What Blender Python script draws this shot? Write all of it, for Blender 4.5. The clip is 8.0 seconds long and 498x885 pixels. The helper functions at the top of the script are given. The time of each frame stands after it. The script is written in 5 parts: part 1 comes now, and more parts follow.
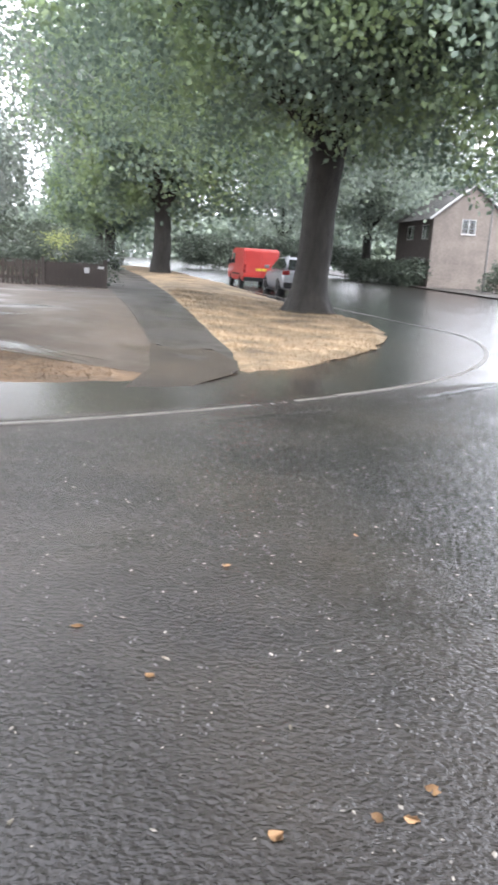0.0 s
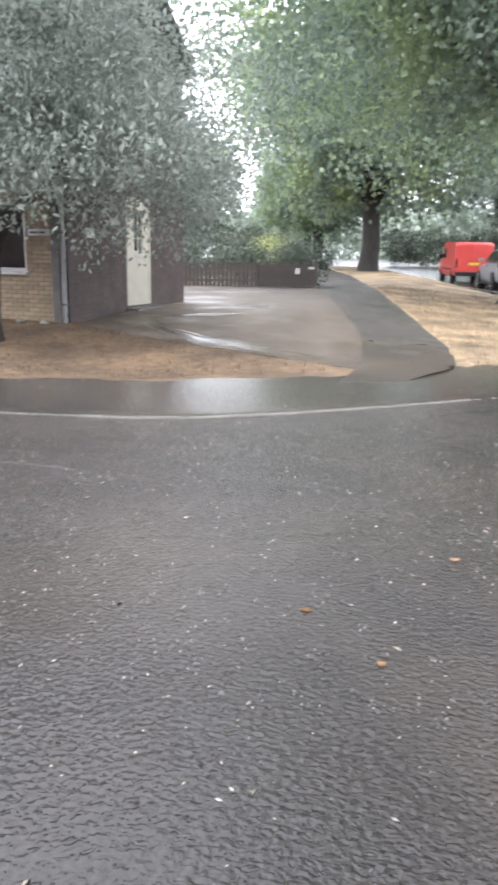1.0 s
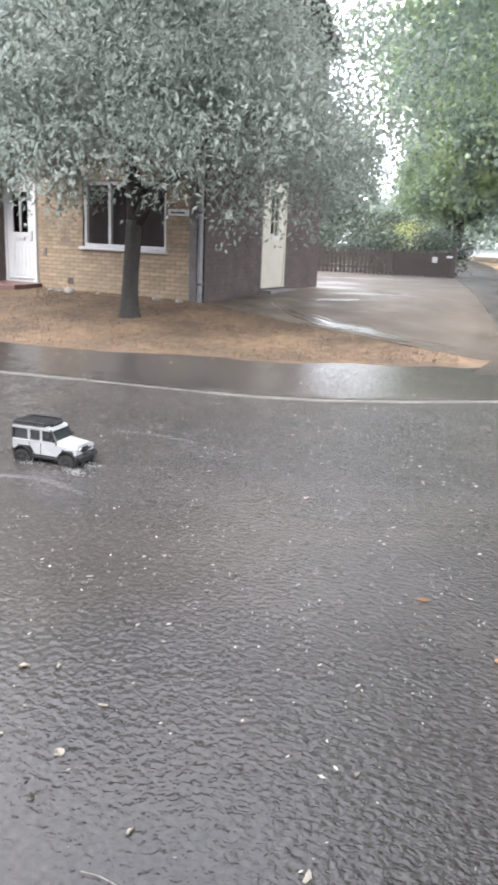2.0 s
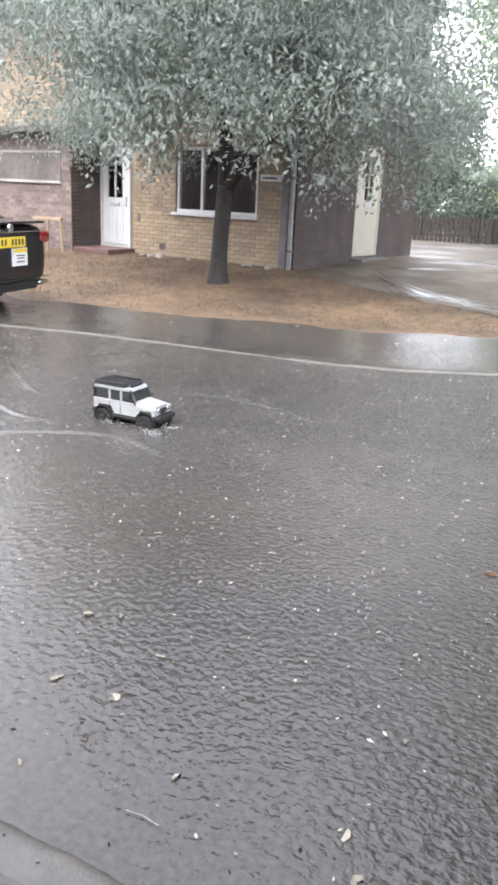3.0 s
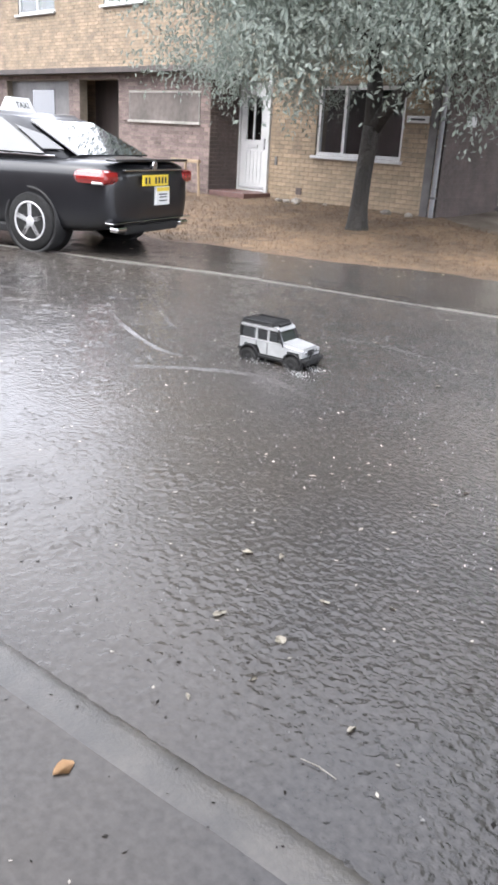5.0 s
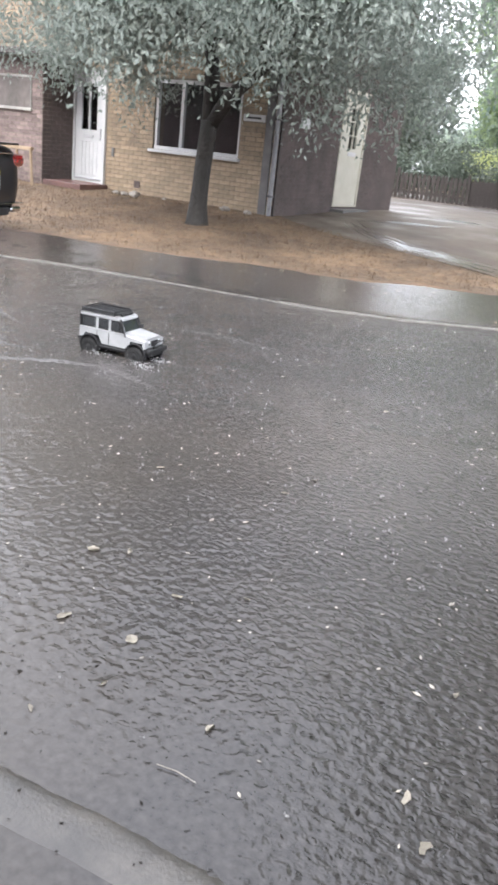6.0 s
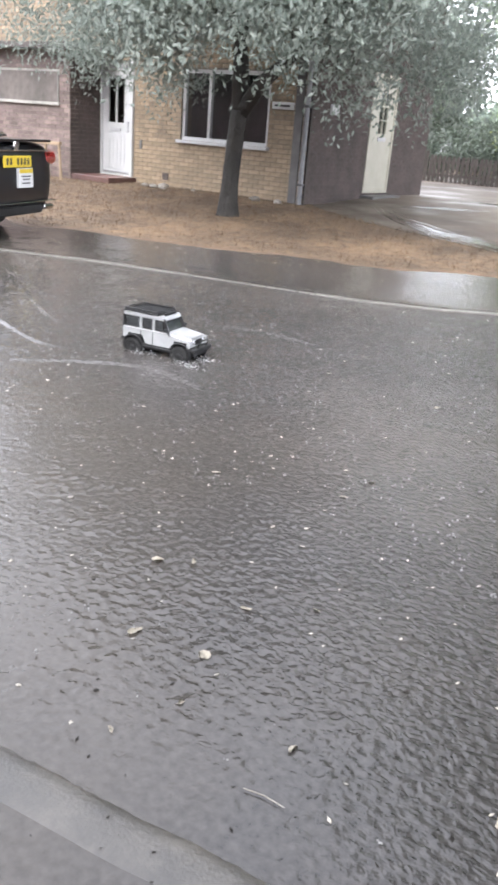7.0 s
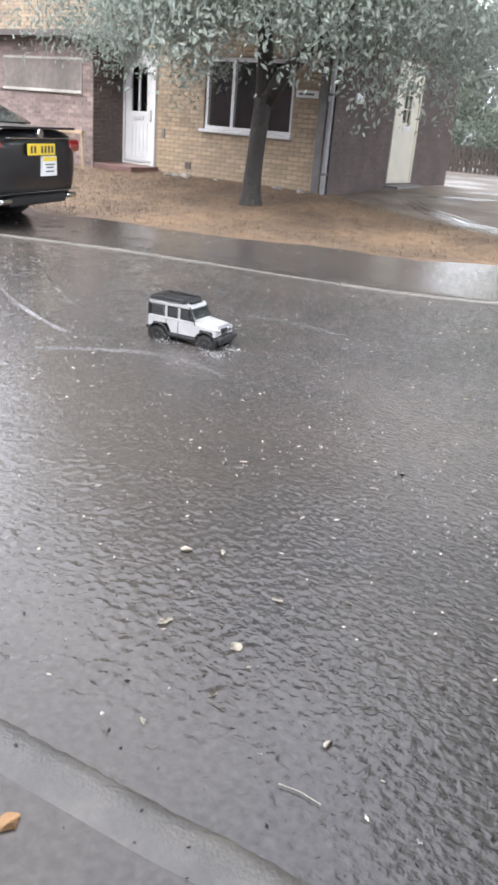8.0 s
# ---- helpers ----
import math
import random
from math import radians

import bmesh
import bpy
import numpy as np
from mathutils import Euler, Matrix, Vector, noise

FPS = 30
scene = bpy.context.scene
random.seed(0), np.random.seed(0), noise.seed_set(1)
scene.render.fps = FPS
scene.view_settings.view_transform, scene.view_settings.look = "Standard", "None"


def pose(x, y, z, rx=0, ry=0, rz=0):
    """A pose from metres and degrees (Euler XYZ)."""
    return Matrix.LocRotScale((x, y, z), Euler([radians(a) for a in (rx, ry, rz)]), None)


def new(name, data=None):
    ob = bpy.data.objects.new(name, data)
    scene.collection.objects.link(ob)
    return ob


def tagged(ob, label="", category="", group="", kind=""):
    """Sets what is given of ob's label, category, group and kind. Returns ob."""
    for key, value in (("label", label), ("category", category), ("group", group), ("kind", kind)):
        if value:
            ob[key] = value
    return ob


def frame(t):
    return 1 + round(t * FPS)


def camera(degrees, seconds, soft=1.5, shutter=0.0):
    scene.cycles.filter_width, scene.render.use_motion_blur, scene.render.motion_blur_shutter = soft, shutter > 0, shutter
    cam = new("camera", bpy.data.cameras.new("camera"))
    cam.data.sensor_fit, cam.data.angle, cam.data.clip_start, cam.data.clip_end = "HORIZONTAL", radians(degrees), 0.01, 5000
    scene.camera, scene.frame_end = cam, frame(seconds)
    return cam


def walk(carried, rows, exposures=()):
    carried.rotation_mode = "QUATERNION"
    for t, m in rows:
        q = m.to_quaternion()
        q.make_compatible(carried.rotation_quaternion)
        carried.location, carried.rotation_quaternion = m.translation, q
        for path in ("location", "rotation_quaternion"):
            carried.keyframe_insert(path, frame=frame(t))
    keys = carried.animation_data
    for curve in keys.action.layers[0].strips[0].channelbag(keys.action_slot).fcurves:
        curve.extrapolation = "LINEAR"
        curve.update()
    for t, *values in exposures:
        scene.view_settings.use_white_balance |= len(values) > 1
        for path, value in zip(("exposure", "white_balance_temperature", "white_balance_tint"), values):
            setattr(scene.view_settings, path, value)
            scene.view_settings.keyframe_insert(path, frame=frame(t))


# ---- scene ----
cam = camera(35.0, 8.0, soft=3.1, shutter=0.3)
# seconds, place in metres, yaw, pitch, roll in degrees
PATH = [
    (0, 0.256, -0.044, 1.586, 6.04, -13.35, -3.57),
    (0.5, 0.213, -0.114, 1.604, 12.22, -13.52, -1.92),
    (1, 0.139, -0.040, 1.508, 20.51, -13.85, -0.82),
    (1.5, 0.074, 0.013, 1.452, 26.11, -14.41, -1.49),
    (2, 0.125, -0.035, 1.466, 30.01, -15.05, -2.28),
    (2.2, 0.132, -0.016, 1.449, 31.90, -15.64, -2.14),
    (3.5, 0.217, 0.009, 1.439, 37.69, -18.05, -2.87),
    (4, 0.090, 0.008, 1.466, 40.34, -19.37, -2.30),
    (4.2, 0.050, 0.001, 1.445, 44.48, -20.28, -2.30),
    (5.3, -0.065, -0.011, 1.302, 45.40, -21.39, -3.29),
    (5.5, -0.076, 0.016, 1.301, 42.10, -21.37, -4.07),
    (6, -0.116, 0.055, 1.246, 34.53, -20.48, -5.96),
    (6.5, -0.179, 0.062, 1.266, 33.63, -20.62, -4.29),
    (7, -0.247, 0.038, 1.279, 36.03, -21.50, -4.31),
    (7.5, -0.293, 0.031, 1.265, 38.55, -21.77, -4.31),
    (8, -0.301, 0.042, 1.254, 37.44, -22.22, -4.37),
]
walk(cam, [(t, pose(x, y, z, 90 + p, r, w)) for t, x, y, z, w, p, r in PATH],
     exposures=((0.0, 2.32), (0.6, 2.38), (1.5, 2.62), (4.2, 2.64), (5.4, 2.44), (6.2, 2.56), (8.0, 2.60)))

# ---- sky and light: heavy overcast, raining ----
world = bpy.data.worlds.new("sky")
scene.world = world
world.use_nodes = True
wn, wl = world.node_tree.nodes, world.node_tree.links
sky = wn.new("ShaderNodeTexSky")
sky.sky_type = "NISHITA"
sky.sun_disc = False
sky.sun_elevation, sky.sun_rotation = radians(52), radians(200)
sky.air_density, sky.dust_density, sky.ozone_density = 1.0, 6.0, 1.0
grey = wn.new("ShaderNodeHueSaturation")
grey.inputs["Saturation"].default_value = 0.12
wl.new(sky.outputs[0], grey.inputs["Color"])
cloud = wn.new("ShaderNodeMix")  # thick cloud hides most of the sky's own colour
cloud.data_type = "RGBA"
cloud.inputs[0].default_value = 0.72
cloud.inputs[7].default_value = (7.05, 7.3, 8.3, 1)
wl.new(grey.outputs[0], cloud.inputs[6])
wl.new(cloud.outputs[2], wn["Background"].inputs["Color"])
wn["Background"].inputs["Strength"].default_value = 0.15
sun = new("sun", bpy.data.lights.new("sun", "SUN"))
sun.data.energy, sun.data.angle, sun.data.color = 0.7, radians(30), (1.0, 0.98, 0.95)
sun.matrix_world = pose(0, 0, 30, 38, 0, 20)

# ---- materials ----


def ramp(nt, fac, c1, c2, lo=0.3, hi=0.7):
    r = nt.nodes.new("ShaderNodeValToRGB")
    r.color_ramp.elements[0].position, r.color_ramp.elements[1].position = lo, hi
    r.color_ramp.elements[0].color, r.color_ramp.elements[1].color = (*c1, 1), (*c2, 1)
    nt.links.new(fac, r.inputs[0])
    return r.outputs[0]


def noise_tex(nt, scale, detail=5, rough=0.55, stretch=None):
    co = nt.nodes.new("ShaderNodeTexCoord")
    n = nt.nodes.new("ShaderNodeTexNoise")
    n.inputs["Scale"].default_value, n.inputs["Detail"].default_value, n.inputs["Roughness"].default_value = scale, detail, rough
    if stretch:
        m = nt.nodes.new("ShaderNodeMapping")
        m.inputs["Scale"].default_value = stretch
        nt.links.new(co.outputs["Object"], m.inputs[0])
        nt.links.new(m.outputs[0], n.inputs["Vector"])
    else:
        nt.links.new(co.outputs["Object"], n.inputs["Vector"])
    return n.outputs[0]


def mix(nt, fac, a, b, mode="MIX"):
    m = nt.nodes.new("ShaderNodeMix")
    m.data_type, m.blend_type = "RGBA", mode
    for sock, v in ((m.inputs[0], fac), (m.inputs[6], a), (m.inputs[7], b)):
        if isinstance(v, (int, float)):
            sock.default_value = v
        elif isinstance(v, tuple):
            sock.default_value = (*v, 1)
        else:
            nt.links.new(v, sock)
    return m.outputs[2]


WET = 0.68  # rain-soaked surfaces are darker than dry ones


def mat(name, c1, c2=None, scale=6.0, rough=0.6, bump=0.0, bscale=60.0, metal=0.0, vary=0.0, by="island", big=0.35, stretch=None, bdist=0.01, coat=0.0, wet=None, spec=0.5):
    """A surface of two colours mixed by grain and by broad stains, with fine relief; vary: spread of brightness from piece to piece."""
    m = bpy.data.materials.new(name)
    m.use_nodes = True
    nt = m.node_tree
    p = nt.nodes["Principled BSDF"]
    c2 = c2 or tuple(min(1, v * 1.25) for v in c1)
    c1, c2 = tuple(v * WET for v in c1), tuple(v * WET for v in c2)
    col = ramp(nt, noise_tex(nt, scale, stretch=stretch), c1, c2)
    if big:
        stain = ramp(nt, noise_tex(nt, scale * 0.13, 3), (1 - big,) * 3, (1.0, 1.0, 1.0), 0.35, 0.65)
        col = mix(nt, 1.0, col, stain, "MULTIPLY")
    if vary:
        g = nt.nodes.new("ShaderNodeNewGeometry" if by == "island" else "ShaderNodeObjectInfo")
        out = g.outputs["Random Per Island" if by == "island" else "Random"]
        col = mix(nt, 1.0, col, ramp(nt, out, (1 - vary,) * 3, (1.0, 1.0, 1.0), 0.0, 1.0), "MULTIPLY")
    nt.links.new(col, p.inputs["Base Color"])
    p.inputs["Roughness"].default_value, p.inputs["Metallic"].default_value = rough, metal
    p.inputs["Coat Weight"].default_value = coat
    p.inputs["Specular IOR Level"].default_value = spec
    if wet:
        nt.links.new(ramp(nt, noise_tex(nt, wet, 4, 0.6), (0.30,) * 3, (rough + 0.35,) * 3, 0.30, 0.56), p.inputs["Roughness"])
    if bump:
        b = nt.nodes.new("ShaderNodeBump")
        b.inputs["Strength"].default_value, b.inputs["Distance"].default_value = bump, bdist
        nt.links.new(noise_tex(nt, bscale, 4), b.inputs["Height"])
        nt.links.new(b.outputs[0], p.inputs["Normal"])
    return m


def leaf_mat(name, c1, c2, c3=None, share=0.35, rough=0.45):
    m = bpy.data.materials.new(name)
    m.use_nodes = True
    nt = m.node_tree
    p = nt.nodes["Principled BSDF"]
    c1, c2, c3 = (tuple(v * WET for v in c) if c else None for c in (c1, c2, c3))
    g = nt.nodes.new("ShaderNodeNewGeometry")
    col = ramp(nt, g.outputs["Random Per Island"], c1, c2, 0.0, 1.0)
    if c3:
        col = mix(nt, ramp(nt, noise_tex(nt, 0.45, 2), (0, 0, 0), (1, 1, 1), 0.45, 0.68), col, c3)
    nt.links.new(col, p.inputs["Base Color"])
    p.inputs["Roughness"].default_value = rough
    tr = nt.nodes.new("ShaderNodeBsdfTranslucent")
    nt.links.new(col, tr.inputs[0])
    ms = nt.nodes.new("ShaderNodeMixShader")
    ms.inputs[0].default_value = share
    nt.links.new(p.outputs[0], ms.inputs[1])
    nt.links.new(tr.outputs[0], ms.inputs[2])
    nt.links.new(ms.outputs[0], nt.nodes["Material Output"].inputs[0])
    return m


def water_mat():
    """Shallow flood water over dark asphalt, pocked by rain."""
    m = bpy.data.materials.new("flooded_asphalt")
    m.use_nodes = True
    nt = m.node_tree
    p = nt.nodes["Principled BSDF"]
    col = ramp(nt, noise_tex(nt, 45, 6), (0.009, 0.0084, 0.0082), (0.025, 0.0232, 0.0224))
    silt = ramp(nt, noise_tex(nt, 0.35, 4), (0.0, 0.0, 0.0), (1, 1, 1), 0.45, 0.75)
    col = mix(nt, silt, col, mix(nt, 0.5, col, (0.055, 0.045, 0.034)))
    p.inputs["IOR"].default_value = 1.37
    def op(kind, x, y=None):
        n = nt.nodes.new("ShaderNodeMath")
        n.operation = kind
        for sock, v in zip(n.inputs, (x, y)):
            if isinstance(v, (int, float)):
                sock.default_value = v
            elif v is not None:
                nt.links.new(v, sock)
        return n.outputs[0]

    def rings(scale, waves):
        """Rings that spread from each raindrop's place, of uneven strength."""
        v = nt.nodes.new("ShaderNodeTexVoronoi")
        v.inputs["Scale"].default_value = scale
        co = nt.nodes.new("ShaderNodeTexCoord")
        wob = nt.nodes.new("ShaderNodeTexNoise")
        wob.inputs["Scale"].default_value = 14.0
        nt.links.new(co.outputs["Object"], wob.inputs["Vector"])
        shift = nt.nodes.new("ShaderNodeVectorMath")
        shift.operation = "MULTIPLY_ADD"
        shift.inputs[1].default_value = (0.07, 0.07, 0.0)
        nt.links.new(wob.outputs["Color"], shift.inputs[0])
        nt.links.new(co.outputs["Object"], shift.inputs[2])
        nt.links.new(shift.outputs[0], v.inputs["Vector"])
        d = v.outputs["Distance"]
        fade = op("MAXIMUM", op("SUBTRACT", 1.0, op("MULTIPLY", d, 1.9)), 0.0)
        sep = nt.nodes.new("ShaderNodeSeparateColor")
        nt.links.new(v.outputs["Color"], sep.inputs[0])
        amp = op("POWER", sep.outputs[0], 1.6)
        return op("MULTIPLY", op("MULTIPLY", op("SINE", op("MULTIPLY", d, waves)), fade), amp)

    calm = ramp(nt, noise_tex(nt, 0.55, 3), (0.4, 0.4, 0.4), (1, 1, 1), 0.34, 0.56)
    height = op("ADD", op("MULTIPLY", rings(13.0, 18.0), 0.5), op("ADD", op("MULTIPLY", rings(25.0, 17.0), 0.4), op("MULTIPLY", noise_tex(nt, 34, 2, 0.5, (1.0, 1.2, 1.0)), 1.5)))
    b1 = nt.nodes.new("ShaderNodeBump")
    b1.inputs["Distance"].default_value = 0.014
    where = nt.nodes.new("ShaderNodeSeparateXYZ")
    nt.links.new(nt.nodes.new("ShaderNodeTexCoord").outputs["Object"], where.inputs[0])
    shallow = op("ADD", op("MULTIPLY", op("ADD", where.outputs[0], 1.6), 0.25), op("MULTIPLY", op("SUBTRACT", where.outputs[1], 1.0), 0.35))
    shallow = op("MINIMUM", op("MAXIMUM", shallow, 0.14), 1.0)  # thin water by the kerb stays smoother
    # reflected sky put into the colour: water lightens leftwards and out from the kerb
    sky_lift = op("MULTIPLY", op("SUBTRACT", 0.65, where.outputs[0]), 0.6)
    sky_lift = op("MULTIPLY", op("MINIMUM", op("MAXIMUM", sky_lift, 0.0), 1.0), op("MINIMUM", op("MAXIMUM", op("MULTIPLY", op("SUBTRACT", where.outputs[1], 1.3), 0.5), 0.0), 1.0))
    lift_mottle = ramp(nt, noise_tex(nt, 0.9, 4), (0.55, 0.55, 0.55), (1, 1, 1), 0.35, 0.65)
    nt.links.new(mix(nt, op("MULTIPLY", sky_lift, lift_mottle), col, mix(nt, 1.0, col, (0.026, 0.0235, 0.022), "ADD")), p.inputs["Base Color"])
    # the sheltered water behind the far kerb lies almost still
    along = op("ADD", where.outputs[0], 2.7)
    kerb_y = op("MAXIMUM", op("MULTIPLY", along, 0.3), op("MULTIPLY", along, 0.95))
    still = op("MULTIPLY", op("SUBTRACT", op("SUBTRACT", where.outputs[1], 6.45), kerb_y), 4.0)
    still = op("MINIMUM", op("MAXIMUM", still, 0.0), 1.0)
    lively = op("SUBTRACT", 1.0, op("MULTIPLY", still, 0.72))
    nt.links.new(op("MULTIPLY", lively, op("MULTIPLY", shallow, calm)), b1.inputs["Strength"])
    nt.links.new(op("ADD", 0.15, op("MULTIPLY", still, 0.04)), p.inputs["Roughness"])
    nt.links.new(height, b1.inputs["Height"])
    b2 = nt.nodes.new("ShaderNodeBump")
    b2.inputs["Distance"].default_value = 0.03
    nt.links.new(op("MULTIPLY", lively, 0.22), b2.inputs["Strength"])
    nt.links.new(noise_tex(nt, 1.4, 2), b2.inputs["Height"])
    nt.links.new(b2.outputs[0], b1.inputs["Normal"])
    nt.links.new(b1.outputs[0], p.inputs["Normal"])
    return m


def glass_mat(name, tint=(0.9, 0.95, 0.95), rough=0.02):
    m = bpy.data.materials.new(name)
    m.use_nodes = True
    p = m.node_tree.nodes["Principled BSDF"]
    p.inputs["Base Color"].default_value = (*tint, 1)
    p.inputs["Roughness"].default_value, p.inputs["IOR"].default_value = rough, 1.45
    p.inputs["Transmission Weight"].default_value = 1.0
    return m


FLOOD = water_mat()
DRYGRASS = mat("wet_brown_grass", (0.125, 0.078, 0.044), (0.29, 0.19, 0.112), 7, 0.75, 0.8, 70, big=0.5, bdist=0.03)
STRAW = mat("straw_grass", (0.31, 0.215, 0.125), (0.54, 0.40, 0.25), 7, 0.8, 0.8, 60, big=0.62, bdist=0.03)
CONCRETE = mat("wet_concrete", (0.098, 0.073, 0.053), (0.18, 0.143, 0.112), 1.6, 0.45, 0.4, 40, big=0.45, wet=0.6)
PATHMAT = mat("wet_path_asphalt", (0.050, 0.043, 0.035), (0.082, 0.071, 0.060), 5, 0.4, 0.3, 60, big=0.35, wet=0.7)
SOIL = mat("wet_brown_soil", (0.048, 0.036, 0.025), (0.085, 0.064, 0.044), 6, 0.55, 0.7, 50, big=0.45, bdist=0.03)
NEARKERB = mat("worn_kerb_concrete", (0.031, 0.0275, 0.0235), (0.053, 0.047, 0.040), 55, 0.28, 0.2, 120, big=0.5)
KERB = mat("kerb_concrete", (0.12, 0.11, 0.097), (0.20, 0.185, 0.165), 14, 0.4, 0.5, 90, big=0.4)
YBRICK = mat("buff_brick", (0.35, 0.255, 0.16), (0.49, 0.375, 0.26), 25, 0.7, 0.6, 120, vary=0.3)
YBRICK1 = mat("buff_brick_single", (0.35, 0.255, 0.16), (0.49, 0.375, 0.26), 25, 0.7, 0.6, 120, vary=0.3, by="object", big=0)
RBRICK = mat("red_brick", (0.20, 0.14, 0.128), (0.32, 0.235, 0.215), 25, 0.75, 0.6, 120, vary=0.45)
DBRICK = mat("dark_brown_brick", (0.085, 0.062, 0.056), (0.135, 0.10, 0.09), 20, 0.7, 0.6, 120, vary=0.2)
BLIND = mat("grey_brown_render", (0.12, 0.10, 0.09), (0.18, 0.155, 0.14), 9, 0.8, 0.5, 60, big=0.4)
SILLSTONE = mat("pale_sill_stone", (0.34, 0.32, 0.29), (0.46, 0.44, 0.40), 9, 0.7, 0.4, 60)
DARKRED = mat("dark_red_tile", (0.12, 0.06, 0.052), (0.19, 0.10, 0.088), 12, 0.4, 0.3, 80)
MORTAR = mat("mortar", (0.18, 0.15, 0.115), (0.25, 0.215, 0.17), 20, 0.85, 0.5, 120)
DMORTAR = mat("dark_mortar", (0.10, 0.078, 0.07), (0.15, 0.12, 0.105), 20, 0.85, 0.5, 120)
UPVC = mat("white_plastic", (0.60, 0.605, 0.61), (0.68, 0.68, 0.68), 4, 0.3, big=0.1)
CREAM = mat("cream_painted_door", (0.50, 0.475, 0.385), (0.58, 0.55, 0.455), 4, 0.4, big=0.12)
GREYPIPE = mat("grey_plastic", (0.30, 0.30, 0.31), (0.38, 0.38, 0.39), 8, 0.4, big=0.3)
GREYTRIM = mat("grey_painted_timber", (0.13, 0.125, 0.125), (0.2, 0.19, 0.19), 6, 0.5, 0.2, 60)
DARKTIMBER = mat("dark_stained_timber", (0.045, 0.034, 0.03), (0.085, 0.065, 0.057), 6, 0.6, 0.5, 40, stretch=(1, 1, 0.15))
PALETIMBER = mat("weathered_timber", (0.34, 0.24, 0.15), (0.46, 0.34, 0.22), 10, 0.6, 0.3, 60)
ROOFTILE = mat("grey_roof_tile", (0.13, 0.125, 0.125), (0.21, 0.2, 0.2), 7, 0.6, 0.5, 50, vary=0.25)
GLASS = glass_mat("window_glass")
# room surfaces coloured darker than plaster, so they read as unlit behind glass
DARKROOM = mat("shade_dark_plaster", (0.12, 0.115, 0.11), (0.16, 0.15, 0.145), 3, 0.9)
BARK = mat("tree_bark", (0.019, 0.017, 0.014), (0.052, 0.045, 0.038), 7, 0.8, 1.0, 22, bdist=0.04, stretch=(1, 1, 0.3))
# leaf greens lifted to stand in for rain haze, palest on distant trees
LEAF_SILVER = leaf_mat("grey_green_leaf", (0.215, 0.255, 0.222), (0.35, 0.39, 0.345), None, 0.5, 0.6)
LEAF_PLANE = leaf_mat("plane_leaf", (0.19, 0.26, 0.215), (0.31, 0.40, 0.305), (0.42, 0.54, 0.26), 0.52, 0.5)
LEAF_FAR_HAZED = leaf_mat("distant_leaf_hazed", (0.26, 0.32, 0.28), (0.38, 0.44, 0.38), (0.40, 0.48, 0.36), 0.5, 0.6)
LEAF_HEDGE = leaf_mat("hedge_leaf", (0.055, 0.075, 0.057), (0.12, 0.15, 0.108), None, 0.25, 0.6)
LEAF_YELLOW = leaf_mat("yellow_green_leaf", (0.34, 0.40, 0.13), (0.52, 0.57, 0.22), None, 0.35)
RUBBER = mat("black_rubber", (0.015, 0.015, 0.015), (0.03, 0.03, 0.03), 30, 0.75, 0.3, 150, spec=0.15)
BLACKPLASTIC = mat("black_plastic", (0.018, 0.018, 0.019), (0.032, 0.032, 0.033), 20, 0.5, spec=0.2)
CHROME = mat("chrome", (0.75, 0.75, 0.76), (0.82, 0.82, 0.83), 5, 0.12, metal=1.0, big=0.05)
ALLOY = mat("alloy_wheel", (0.55, 0.55, 0.56), (0.66, 0.66, 0.67), 9, 0.35, metal=0.25, big=0.15)
BLACKPAINT = mat("black_car_paint", (0.007, 0.0075, 0.0095), (0.012, 0.0125, 0.015), 3, 0.3, big=0.1, coat=0.45, spec=0.25)
REDPAINT = mat("red_van_paint", (0.55, 0.045, 0.04), (0.62, 0.06, 0.05), 3, 0.3, big=0.1, coat=0.6)
GREYPAINT = mat("silver_car_paint", (0.30, 0.31, 0.33), (0.38, 0.39, 0.41), 3, 0.3, big=0.1, metal=0.3, coat=0.6)
WHITEPAINT = mat("white_model_paint", (0.30, 0.305, 0.31), (0.39, 0.395, 0.40), 12, 0.3, big=0.15, coat=0.4)
CARGLASS = mat("car_glass", (0.02, 0.023, 0.025), (0.03, 0.033, 0.035), 3, 0.05, big=0, coat=1.0)
LAMPRED = mat("red_lamp_lens", (0.216, 0.012, 0.012), (0.276, 0.021, 0.018), 12, 0.15, big=0, coat=1.0)
PLATEYELLOW = mat("yellow_plate", (0.72, 0.52, 0.03), (0.80, 0.6, 0.05), 12, 0.4, big=0.1)
PAPERWHITE = mat("white_plate", (0.75, 0.76, 0.75), (0.82, 0.82, 0.82), 12, 0.4, big=0.1)
INK = mat("black_ink", (0.02, 0.02, 0.02), (0.03, 0.03, 0.03), 10, 0.5, big=0)
RENDERWALL = mat("pale_house_wall", (0.22, 0.185, 0.165), (0.30, 0.26, 0.235), 6, 0.8, 0.4, 60, big=0.25)
FALLEN = mat("fallen_leaf_brown", (0.28, 0.24, 0.18), (0.50, 0.46, 0.38), 30, 0.5, 0.4, 90, vary=0.45, by="object", big=0)
FALLEN_ORANGE = mat("fallen_leaf_orange", (0.34, 0.17, 0.07), (0.52, 0.32, 0.15), 30, 0.5, 0.4, 90, vary=0.3, by="object", big=0)
SPRAY = mat("rain_spray", (0.13, 0.128, 0.125), (0.26, 0.258, 0.255), 40, 0.25, vary=0.6, big=0)
FOAM = mat("white_water_foam", (0.26, 0.265, 0.27), (0.36, 0.365, 0.37), 40, 0.25, big=0)

# ---- mesh helpers ----


